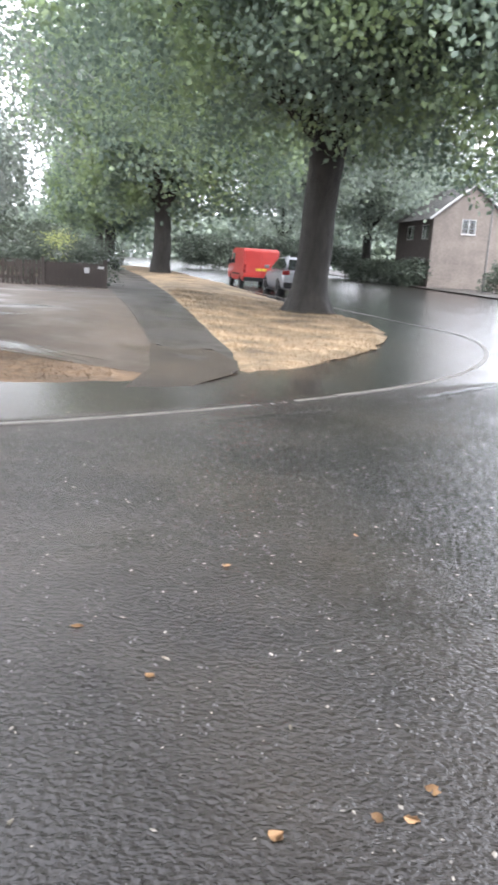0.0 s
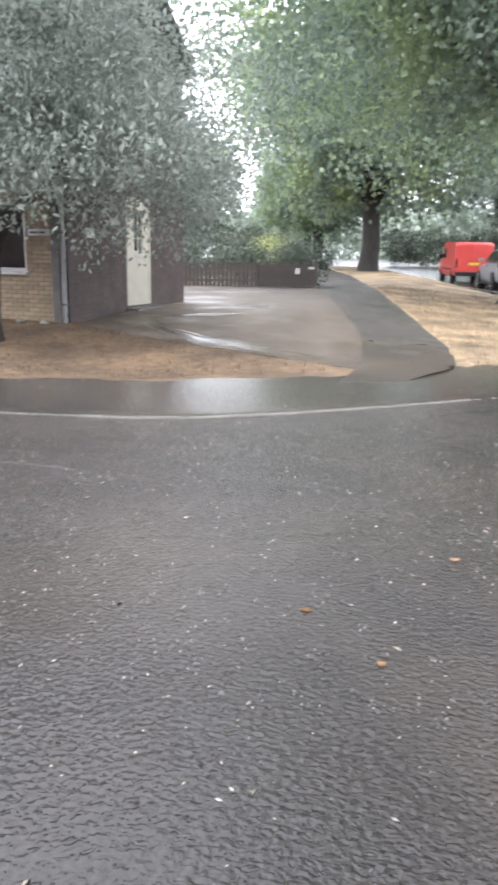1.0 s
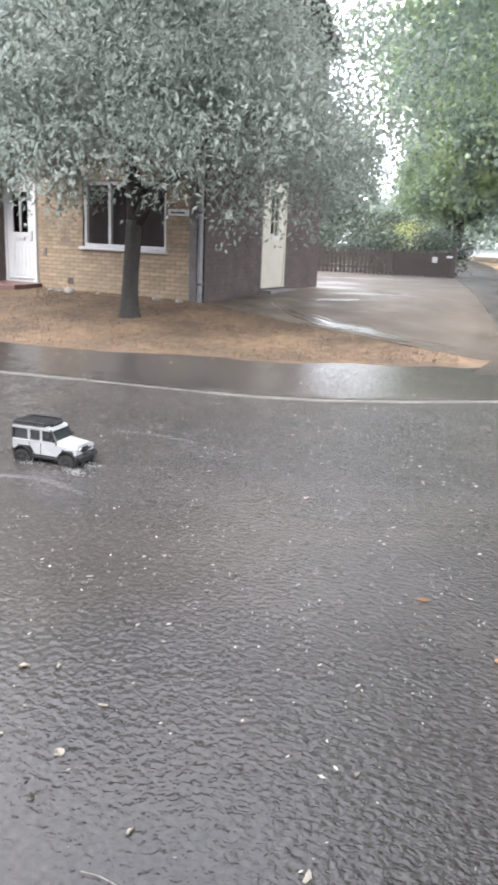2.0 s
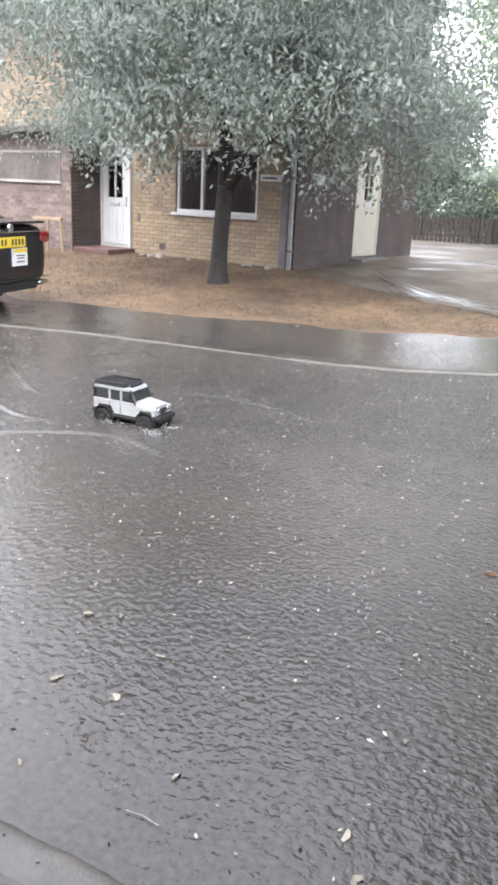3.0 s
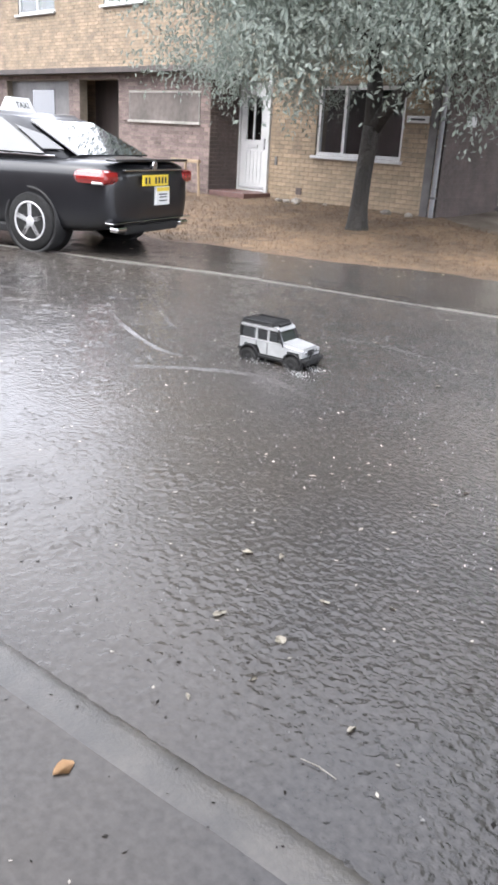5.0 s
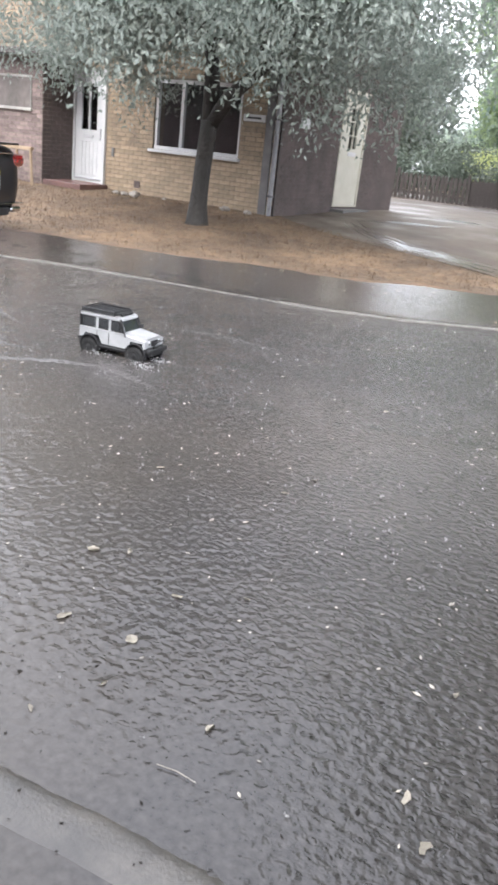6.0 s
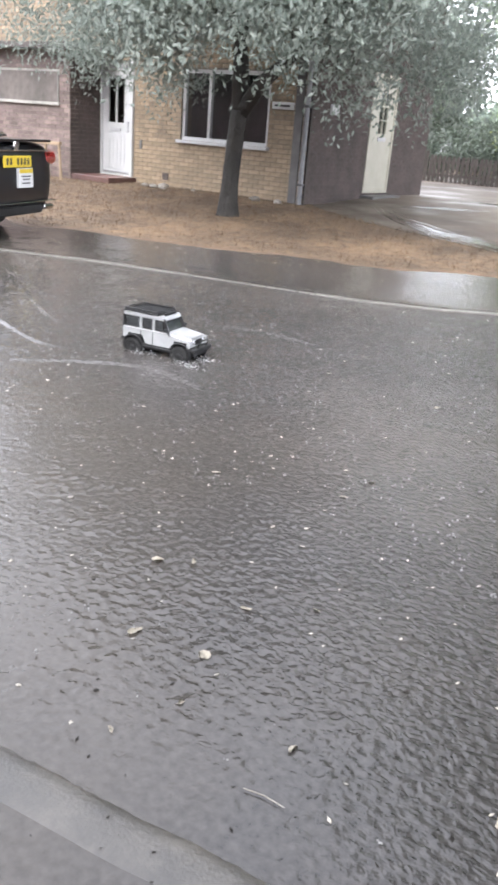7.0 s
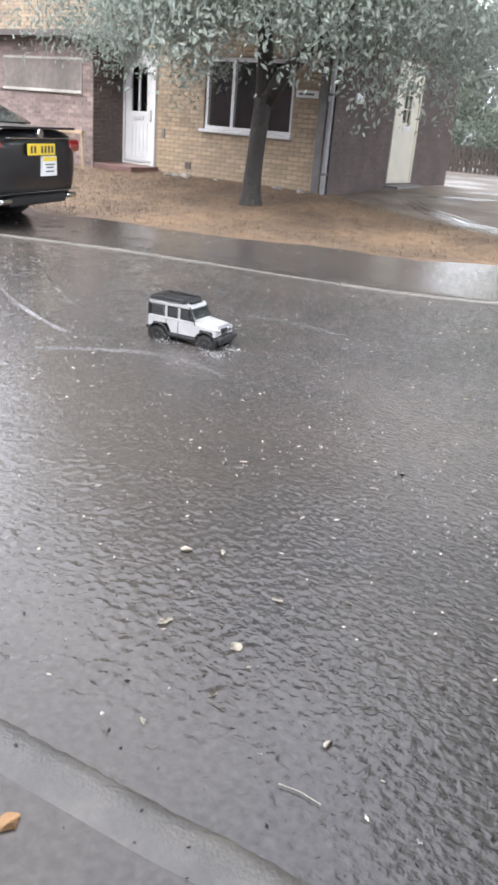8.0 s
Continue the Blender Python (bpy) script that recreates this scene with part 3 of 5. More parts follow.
    part("fascia", boxed(W, -0.34, EAVES - 0.2, 0.1, -0.31, EAVES - 0.02), UPVC, h)
    window(h, -2.73, -0.82, 1.05, 2.22, 0.0, (-2.12,))
    window(h, -9.4, -7.75, 3.9, 4.75, 0.0, (-8.6,))
    window(h, -13.2, -11.45, 3.9, 4.75, 0.0, (-12.3,))
    window(h, -3.0, -1.5, 3.9, 4.75, 0.0, (-2.2,))
    # white front door with a glazed upper half
    fr = part("door_frame", wall_with_holes(-4.82, -3.97, 0.29, 2.29, [(-4.77, -4.03, 0.32, 2.23)], 0.03, 0.11), UPVC, h, "white door frame")
    d = part("front_door", wall_with_holes(-4.765, -4.035, 0.325, 2.225, [(-4.62, -4.2, 1.25, 2.02)], 0.05, 0.095), UPVC, h, "white front door with a glazed upper panel")
    part("door_glass", boxed(-4.625, 0.065, 1.245, -4.195, 0.075, 2.025), GLASS, d).visible_shadow = False
    part("glazing_bar", boxed(-4.425, 0.048, 1.25, -4.40, 0.09, 2.02), UPVC, d)
    for k in range(5):
        part("door_board", boxed(-4.66 + 0.1 * k, 0.040, 0.42, -4.568 + 0.1 * k, 0.052, 1.04, bevel=0.006), UPVC, d)
    part("weather_bar", boxed(-4.75, 0.02, 0.33, -4.05, 0.052, 0.375, bevel=0.01), ALLOY, d)
    part("porch_post", boxed(-3.965, -0.06, 0.288, -3.885, 0.02, 2.36, bevel=0.008), UPVC, h, "cream painted post beside the door")
    part("letter_box", boxed(-4.54, 0.03, 1.10, -4.28, 0.052, 1.16, bevel=0.005), ALLOY, d, "dark metal letter box")
    part("door_handle", boxed(-4.12, 0.02, 1.08, -4.07, 0.052, 1.28, bevel=0.008), ALLOY, d)
    part("door_step", boxed(-4.81, -0.74, 0.0, -3.80, 0.0, 0.286, bevel=0.015), DARKRED, h, "dark red tiled door step")
    # cream side door in the gable wall
    m = Matrix.Rotation(math.pi / 2, 4, "Z")

    def side(*a, **k):
        bm = boxed(*a, **k)
        bmesh.ops.transform(bm, matrix=m, verts=bm.verts)
        return bm
    bm = wall_with_holes(2.02, 2.99, 0.37, 2.42, [(2.07, 2.94, 0.40, 2.36)], -0.02, 0.06)
    bmesh.ops.transform(bm, matrix=m, verts=bm.verts)
    part("side_door_frame", bm, CREAM, h, "cream painted frame")
    bm = wall_with_holes(2.075, 2.935, 0.405, 2.355, [(2.36, 2.68, 1.42, 2.12)], 0.0, 0.045)
    bmesh.ops.transform(bm, matrix=m, verts=bm.verts)
    sd = part("side_door", bm, CREAM, h, "cream painted side door with a narrow glazed slot")
    part("side_glass", side(2.355, 0.015, 1.415, 2.685, 0.025, 2.125), GLASS, sd).visible_shadow = False
    part("glazing_bar", side(2.51, -0.004, 1.42, 2.53, 0.035, 2.12), CREAM, sd)
    for z in (1.64, 1.88):
        part("glazing_bar", side(2.36, -0.002, z, 2.68, 0.033, z + 0.02), CREAM, sd)
    part("side_letter_box", side(2.38, -0.018, 1.29, 2.68, 0.002, 1.36, bevel=0.005), ALLOY, sd, "metal letter box")
    part("side_step", side(1.95, -0.30, 0.1, 3.05, -0.001, 0.34, bevel=0.02), GREYTRIM, h, "dark step")
    part("meter_box", side(0.56, -0.06, 1.64, 0.80, -0.008, 1.80, bevel=0.012), UPVC, h, "white meter box")
    # rainwater pipe and cable run at the corner
    part("drain_pipe", tubed([(-0.045, -0.06, 0.08), (-0.045, -0.06, EAVES - 0.3), (-0.045, -0.36, EAVES - 0.12)], 0.04, 10), GREYPIPE, h, "grey plastic downpipe")
    for z in (0.5, 1.7, 2.9, 4.1):
        part("pipe_clip", boxed(-0.095, -0.1, z, 0.005, -0.006, z + 0.04, bevel=0.004), GREYTRIM, h)
    part("corner_board", boxed(-0.30, -0.03, 0.1, -0.14, -0.009, EAVES - 0.2, bevel=0.005), GREYTRIM, h, "dark grey painted board")
    part("corner_trim", boxed(-0.014, -0.016, 0.05, 0.016, 0.03, EAVES - 0.2), DARKTIMBER, h)
    # name plate with writing that cannot be read
    pl = part("name_plate", boxed(-0.76, -0.03, 1.655, -0.32, -0.009, 1.765, bevel=0.008), UPVC, h, "white name plate")
    part("writing_bar", boxed(-0.70, -0.034, 1.695, -0.40, -0.0305, 1.725), INK, pl)
    part("air_brick", boxed(-3.12, -0.03, 0.32, -2.98, -0.008, 0.44, bevel=0.006), DBRICK, h, "dark brown vent brick")
    part("bell_box", boxed(-3.72, -0.035, 0.82, -3.66, -0.008, 0.98, bevel=0.005), GREYTRIM, h)
    # red brick store that stands forward of the door, under a flat canopy
    sholes = [(-9.3, -7.80, 0.0, 2.3), (-12.6, -9.75, 0.0, 2.3)]
    st = part("store_wall", wall_with_holes(W, -4.815, -0.1, 2.42, sholes, -0.75, -0.55), MORTAR, h, "reddish brown brick wall")
    sv, sf, _ = wall_bricks(W, -4.815, 0.0, 2.42, sholes, lambda u, d, z: (u, -0.75 - d, z), seed=3)
    tagged(part("brickwork", (sv, sf), RBRICK, st), kind="stuff")
    rv, rf, _ = wall_bricks(-0.745, 0.0, 0.0, 2.42, [], lambda u, d, z: (-4.815 + d, u, z), seed=4)
    side_w = part("store_side_wall", boxed(-5.0, -0.545, -0.1, -4.815, -0.003, 2.42), DMORTAR, h, "dark brick return wall")
    tagged(part("brickwork", (rv, rf), DBRICK, side_w), kind="stuff")
    for x in (-7.40, -5.14):
        part("panel_edge", boxed(x, -0.768, 1.515, x + 0.04, -0.757, 2.04), KERB, st)
    part("stone_sill", boxed(-7.42, -0.80, 1.46, -5.08, -0.73, 1.515, bevel=0.008), SILLSTONE, st)
    part("stone_lintel", boxed(-7.42, -0.765, 2.04, -5.08, -0.73, 2.08, bevel=0.006), SILLSTONE, st)
    part("blind_panel", boxed(-7.36, -0.766, 1.517, -5.14, -0.75, 2.038, bevel=0.003), BLIND, st, "grey-brown rendered blind panel")
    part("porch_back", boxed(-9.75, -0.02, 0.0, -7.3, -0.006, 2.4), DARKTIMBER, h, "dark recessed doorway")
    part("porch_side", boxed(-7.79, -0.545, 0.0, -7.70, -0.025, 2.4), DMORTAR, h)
    part("garage_panel", boxed(-12.6, -0.60, 0.0, -9.78, -0.56, 2.3), GREYTRIM, h, "pale grey timber infill panel")
    part("infill_window", boxed(-11.6, -0.615, 1.2, -10.6, -0.601, 2.1, bevel=0.005), CARGLASS, h)
    part("canopy", boxed(W, -1.0, 2.43, -4.3, -0.005, 2.50, bevel=0.006), GREYTRIM, h, "flat grey canopy roof")
    part("canopy_fascia", boxed(W, -1.04, 2.41, -4.28, -1.005, 2.52, bevel=0.006), DARKTIMBER, h, "dark grey fascia board")
    # single bricks nearest the street
    shared = {}
    for a, b, p, q, dd in near:
        key = (round(b - a, 3), round(q - p, 3))
        if key not in shared:
            shared[key] = boxed(0, -0.006, 0, key[0], 0, key[1], bevel=0.0)
            me = bpy.data.meshes.new("brick")
            shared[key].to_mesh(me)
            me.materials.append(YBRICK1)
            shared[key] = me
        o = new("brick", shared[key])
        o.parent = front
        o.location = (a, -dd + 0.004, p)
    return h


# ---- trees ----


def leaf_cloud(centres, per, spread, size, seed, droop=0.0, aspect=0.45):
    """Verts, faces of folded leaves scattered round clump centres."""
    r = np.random.RandomState(seed)
    c = np.repeat(np.array(centres, float), per, axis=0)
    n = len(c)
    off = np.clip(r.normal(0, 1, (n, 3)), -1.7, 1.7) * np.array(spread)
    if droop:
        off[:, 2] -= np.minimum(np.abs(r.normal(0, droop, n)), droop * 1.4)
    c = c + off
    d = r.normal(0, 1, (n, 3))
    d[:, 2] -= 0.6 + droop * 2
    d /= np.linalg.norm(d, axis=1)[:, None]
    s = np.cross(d, r.normal(0, 1, (n, 3)))
    s /= np.linalg.norm(s, axis=1)[:, None]
    up = np.cross(s, d)
    L = size * r.uniform(0.6, 1.3, (n, 1))
    v = np.empty((n, 4, 3))
    v[:, 0] = c
    v[:, 1] = c + d * L * 0.5 + s * L * aspect * 0.5 + up * L * 0.08
    v[:, 2] = c + d * L
    v[:, 3] = c + d * L * 0.5 - s * L * aspect * 0.5 + up * L * 0.08
    i = np.arange(n) * 4
    f = np.stack([i, i + 1, i + 2, i + 3], 1)
    return v.reshape(-1, 3).tolist(), f.tolist()


def crown_points(n, centre, radii, seed, floor, hollow=0.35, lumps=0.35):
    """Clump centres inside an uneven ellipsoid above floor(x, y)."""
    rnd = random.Random(seed)
    out = []
    while len(out) < n:
        d = Vector((rnd.gauss(0, 1), rnd.gauss(0, 1), rnd.gauss(0, 1))).normalized()
        k = 1 + lumps * noise.noise(d * 2.2 + Vector((seed, 0, 0)))
        q = (hollow + (1 - hollow) * rnd.random()) * k
        p = Vector((centre[0] + d.x * q * radii[0], centre[1] + d.y * q * radii[1], centre[2] + d.z * q * radii[2]))
        if noise.noise(p * 0.55 + Vector((0, 0, seed * 3.3))) < -0.28:
            continue
        if p.z > floor(p.x, p.y):
            out.append(tuple(p))
    return out


def tree(name, at, trunk, limbs, clumps, per, spread, leaf, material, label, seed, droop=0.0, aspect=0.45, sides=12, group=""):
    """A tree with a tapered trunk, limbs and a crown of many leaves, in its own coordinates."""
    t = thing(name, pose(*at), label, "tree", group)
    fine = arc([(*p, q) for p, q in zip(*trunk)], 0.16)
    sides *= 3
    bm = tubed([p[:3] for p in fine], [p[3] for p in fine], sides)
    for v in bm.verts:
        a = math.atan2(v.co.y, v.co.x)
        k = noise.noise(Vector((v.co.x * 2.2, v.co.y * 2.2, v.co.z * 0.8))) * 0.10
        k += noise.noise(Vector((math.cos(a) * 5, math.sin(a) * 5, v.co.z * 1.6 + seed))) * 0.07 + math.sin(a * 5 + seed) * 0.10 * math.exp(-max(v.co.z, 0) * 2.5)
        v.co.x *= 1 + k
        v.co.y *= 1 + k
    part("trunk", bm, BARK, t, smooth=True)
    for pts, radii in limbs:
        part("limb", tubed(pts, radii, 7), BARK, t, smooth=True)
    part("crown", leaf_cloud(clumps, per, spread, leaf, seed, droop, aspect), material, t)
    return t


def limbs_to(start, targets, r0, seed):
    rnd = random.Random(seed)
    out = []
    for q in targets:
        a, b = Vector(start), Vector(q)
        mid = a.lerp(b, 0.5) + Vector((rnd.uniform(-.3, .3), rnd.uniform(-.3, .3), rnd.uniform(0.1, 0.5))) * (b - a).length * 0.25
        out.append(([tuple(a), tuple(a.lerp(mid, 0.5) + Vector((0, 0, 0.05))), tuple(mid), tuple(b)], [r0, r0 * 0.75, r0 * 0.5, r0 * 0.12]))
    return out


def street_tree():
    def floor(x, y):
        r = math.hypot(x, y)
        lift = 0.55 * math.exp(-((x - 0.95) / 0.55) ** 2) if y < 1.2 else 0.0
        return 2.74 + lift - 0.50 * min(max(r - 1.1, 0), 1.9) - (0.35 if x > 1.9 else 0.0)
    cl = crown_points(860, (0.15, 0, 3.5), (3.8, 3.5, 3.0), 5, floor, 0.3)
    limbs = limbs_to((0.12, 0, 1.55), [(0.9, 0.1, 2.3)], 0.11, 1)
    limbs = [([(0.12, 0, 1.45), (0.45, 0, 1.85), (0.95, 0.05, 2.25), (1.7, 0.1, 3.2)], [0.12, 0.10, 0.075, 0.03]), ([(0.12, 0, 1.5), (0.05, 0.05, 2.1), (-0.15, 0.1, 3.2), (-0.3, 0, 4.6)], [0.13, 0.11, 0.08, 0.03])]
    limbs += limbs_to((0.0, 0.05, 2.5), [(-2.4, 0.5, 3.4), (-1.6, -1.8, 3.4), (0.4, -2.2, 3.8), (0.6, 2.2, 4.2), (-1.2, 1.6, 4.6)], 0.06, 2)
    limbs += limbs_to((0.95, 0.05, 2.25), [(2.8, -0.6, 3.0), (2.4, 1.2, 3.8), (1.6, -1.9, 3.3)], 0.05, 3)
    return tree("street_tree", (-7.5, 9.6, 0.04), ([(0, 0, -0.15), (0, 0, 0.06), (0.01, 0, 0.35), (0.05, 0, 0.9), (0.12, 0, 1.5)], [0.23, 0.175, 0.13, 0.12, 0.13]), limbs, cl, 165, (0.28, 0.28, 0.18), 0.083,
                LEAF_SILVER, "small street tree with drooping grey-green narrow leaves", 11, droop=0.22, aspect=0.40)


def plane_tree():
    def floor(x, y):
        return 5.0 - 0.05 * min(math.hypot(x, y), 9) + 0.8 * noise.noise((x * 0.4, y * 0.4, 2)) - (0.5 if x > 2 else 0.0)
    cl = crown_points(1900, (1.0, -0.8, 11.0), (10.0, 10.0, 9.5), 9, floor, 0.35)
    cl += crown_points(800, (4.5, -4.5, 16.0), (8.5, 8.5, 6.5), 10, lambda x, y: 10.0 + noise.noise((x * 0.4, y * 0.4, 5)), 0.2)
    limbs = limbs_to((0.0, 0, 4.9), [(-5.0, -0.5, 15.0), (-5.2, -1, 8.6), (-1.6, 4, 9.5), (6.5, -6.0, 13.5), (4.8, -1.2, 8.4), (3.0, 3.5, 10), (1.5, -4.5, 9.5), (1.5, 0.5, 15), (7.5, 1, 8.8)], 0.32, 4)
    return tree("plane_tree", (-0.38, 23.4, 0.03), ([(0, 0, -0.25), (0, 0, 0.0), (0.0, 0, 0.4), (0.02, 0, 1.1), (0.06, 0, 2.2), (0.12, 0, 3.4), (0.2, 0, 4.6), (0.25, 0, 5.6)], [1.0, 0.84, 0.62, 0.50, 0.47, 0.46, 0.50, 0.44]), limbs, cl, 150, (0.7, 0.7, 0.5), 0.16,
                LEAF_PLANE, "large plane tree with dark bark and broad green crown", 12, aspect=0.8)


def avenue_tree(at, h, r, seed, trunk_r=0.5, material=None, n=420, low=3.0):
    cl = crown_points(n, (0, 0, h * 0.62), (r, r, h * 0.42), seed, lambda x, y: low + 0.8 * noise.noise((x * 0.3, y * 0.3, seed)), 0.35)
    limbs = limbs_to((0, 0, low + 0.6), [(r * 0.6, 0, h * 0.7), (-r * 0.6, r * 0.2, h * 0.68), (0, r * 0.5, h * 0.75), (0.2, -r * 0.5, h * 0.8)], trunk_r * 0.5, seed)
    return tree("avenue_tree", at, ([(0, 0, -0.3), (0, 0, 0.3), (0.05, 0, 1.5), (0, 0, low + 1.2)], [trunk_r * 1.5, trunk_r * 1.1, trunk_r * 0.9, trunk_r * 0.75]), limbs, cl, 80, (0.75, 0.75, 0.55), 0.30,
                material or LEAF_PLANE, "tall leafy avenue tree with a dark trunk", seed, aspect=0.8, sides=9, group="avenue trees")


def hedge(name, pts, h, w, seed, material, label, n=300, leaf=0.14):
    rnd = random.Random(seed)
    t = thing(name, Matrix(), label, "hedge")
    c = []
    line = arc(pts, 0.5)
    for _ in range(n):
        x, y = rnd.choice(line)
        c.append((x + rnd.uniform(-w, w), y + rnd.uniform(-w, w), rise(x, y) + h * rnd.random() ** 0.7 * (0.85 + 0.3 * noise.noise((x * 0.5, y * 0.5, seed)))))
    part("foliage", leaf_cloud(c, 40, (0.3, 0.3, 0.2), leaf, seed, aspect=0.6), material, t)
    bm = bmesh.new()
    for x, y in line[::4]:
        tube(bm, [(x, y, -0.1), (x + 0.05, y, h * 0.8)], [0.05, 0.02], 5)
    tagged(part("stems", bm, BARK, t), kind="stuff")
    return t

terraced_house()
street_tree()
plane_tree()
avenue_tree((-9.6, 45.5, 0.1), 15, 9.0, 21, 0.56, n=520)
avenue_tree((-19.0, 68, 0.1), 11, 5.5, 22, 0.5)
avenue_tree((-27.0, 92, 0.1), 13, 6.5, 23, 0.5)
avenue_tree((3.0, 74.0, 0.1), 15, 8.0, 24, 0.45, LEAF_FAR_HAZED, low=3.6)
avenue_tree((-6.0, 96.0, 0.1), 16, 9.0, 25, 0.5, LEAF_FAR_HAZED)
avenue_tree((-30.0, 62.0, 0.1), 11, 6.0, 26, 0.4, LEAF_FAR_HAZED)
avenue_tree((-44.0, 84.0, 0.1), 13, 8.0, 27, 0.5, LEAF_FAR_HAZED)
avenue_tree((14.0, 110.0, 0.1), 16, 10.0, 28, 0.5, LEAF_FAR_HAZED)
# two filler trees, added behind other trunks to dim sky gaps in the crowns
avenue_tree((-13.2, 62.0, 0.1), 19, 7.0, 51, 0.5, LEAF_FAR_HAZED, low=3.6)
avenue_tree((-1.3, 57.0, 0.1), 20, 10.0, 52, 0.45, LEAF_FAR_HAZED, low=4.2)
hedge("hedge", [(-30, 36), (-20, 37), (-11.8, 39)], 2.1, 0.8, 31, LEAF_HEDGE, "dark clipped hedge behind the fence", 400)


hedge("low_hedge", [(-13.5, 24.0), (-9, 25.2), (-7.3, 25.5)], 1.35, 0.45, 32, LEAF_HEDGE, "low dark hedge close behind the fence", 330, 0.1)


def picket_fence():
    f = thing("fence", Matrix(), "low dark timber picket fence at the back of the yard", "fence")
    a, b = Vector((-10.95, 23.2)), Vector((-6.75, 24.3))
    a = a + (a - b) * 0.4
    n = int((b - a).length / 0.13)
    rnd = random.Random(3)
    for k in range(n + 1):
        p = a.lerp(b, k / n)
        z = rise(p.x, p.y)
        post = k % 16 == 0 or k == n
        bm = prism([(-0.045, 0), (0.045, 0), (0.045, 0.75 + (0.12 if post else 0)), (0, 0.80 + (0.12 if post else 0)), (-0.045, 0.75 + (0.12 if post else 0))], -0.05 if post else -0.01, 0.05 if post else 0.012)
        o = part("post" if post else "picket", bm, DARKTIMBER, f)
        o.matrix_world = pose(p.x, p.y, z - 0.04, rnd.uniform(-1, 1), rnd.uniform(-1.5, 1.5), 14.7)
    for h in (0.2, 0.58):
        m = (a + b) / 2
        o = part("rail", boxed(-(b - a).length / 2, 0.014, -0.04, (b - a).length / 2, 0.05, 0.04), DARKTIMBER, f)
        o.matrix_world = pose(m.x, m.y, rise(m.x, m.y) + h, 0, 0, 14.7)
    d = (b - a).normalized()
    m = b - d * 0.95
    o = part("end_panel", boxed(-0.95, 0.055, 0.04, 0.95, 0.075, 0.70), DARKTIMBER, f)
    o.matrix_world = pose(m.x, m.y, rise(m.x, m.y), 0, 0, 14.7)
    o = part("end_post", boxed(-0.07, -0.07, -0.1, 0.07, 0.07, 0.86, bevel=0.01), DARKTIMBER, f)
    o.matrix_world = pose(b.x, b.y, rise(b.x, b.y), 0, 0, 14.7)
    for u, z, w, h in ((0.55, 0.52, 0.075, 0.085), (0.12, 0.62, 0.09, 0.035)):
        q = b - d * u
        o = part("plate", boxed(-w, -0.075, z - h, w, -0.05, z + h, bevel=0.004), UPVC, f, "small white plate screwed to the fence")
        o.matrix_world = pose(q.x, q.y, rise(q.x, q.y), 0, 0, 14.7)
    return f


picket_fence()


def assumed_terrace():
    """Unseen plain houses assumed behind the camera, added to darken reflections, where alone they show."""
    h = thing("assumed_terrace", pose(0, -13, 0), "unseen plain brick terrace assumed behind the camera", "house")
    part("wall", boxed(-45, -8, 0, 45, 0, 5.4), RBRICK, h)
    part("roof", prism([(-45.5, 5.4), (45.5, 5.4), (45.5, 5.5), (-45.5, 5.5)], -8.4, 0.4), ROOFTILE, h)
    part("roof_slope", loft([[(x, 0.4, 5.5), (x, -8.4, 5.5), (x, -4, 8.2)] for x in (-45, 45)]), ROOFTILE, h)


assumed_terrace()


def far_woods():
    r = random.Random(6)
    c = []
    for k in range(1500):
        x = r.uniform(-170, 110)
        y = 150 - 0.12 * abs(x + 10) + r.uniform(-8, 8)
        c.append((x, y, r.random() ** 0.8 * (8.0 + 2.5 * noise.noise((x * 0.05, 0, 3)))))
    o = part("far_woods", leaf_cloud(c, 40, (1.7, 1.2, 1.1), 1.3, 61, aspect=0.7), LEAF_FAR_HAZED)
    return tagged(o, "belt of distant green trees closing the view", "woods", kind="stuff")


far_woods()


def grass_blades(name, n, inside, area, material, seed, label, h=0.05):
    r = random.Random(seed)
    v, f = [], []
    while len(f) < n:
        x, y = r.uniform(area[0], area[1]), r.uniform(area[2], area[3])
        if not inside(x, y):
            continue
        z = rise(x, y) + rough_ground(x, y, 0.012) + 0.01
        if z < 0.01:
            continue
        a, k = r.uniform(0, 6.3), h * r.uniform(0.5, 1.5)
        dx, dy = 0.006 * math.cos(a), 0.006 * math.sin(a)
        lx, ly = r.gauss(0, 0.5) * k, r.gauss(0, 0.5) * k
        i = len(v)
        v += [(x - dx, y - dy, z - 0.01), (x + dx, y + dy, z - 0.01), (x + lx, y + ly, z + k)]
        f.append((i, i + 1, i + 2))
    return tagged(part(name, (v, f), material), label, "grass", kind="stuff")


def in_corner(x, y):
    left = -1.15 - (y - 12.4) * 0.296 if y < 17.4 else -2.60 - (y - 17.4) * 0.30
    right = -0.95 + 1.15 * (y - 10.6) ** 0.5 if 10.6 < y < 15 else (1.4 if y < 21 else 1.25 - (y - 21) * 0.37)
    return 10.7 < y and left < x < right - 0.15


grass_blades("parched_grass", 14000, in_corner, (-5, 1.6, 10.7, 27), STRAW, 14, "short parched straw-coloured grass blades", 0.06)

grass_blades("verge_blades", 12000, lambda x, y: y < 11.5 - 0.32 * max(0, x + 7.3) and y > 7.6 + 0.30 * (x + 5.0), (-13.5, -2.4, 5.2, 11.6), DRYGRASS, 15, "short sodden brown grass blades of the verge", 0.035)

# ---- vehicles ----


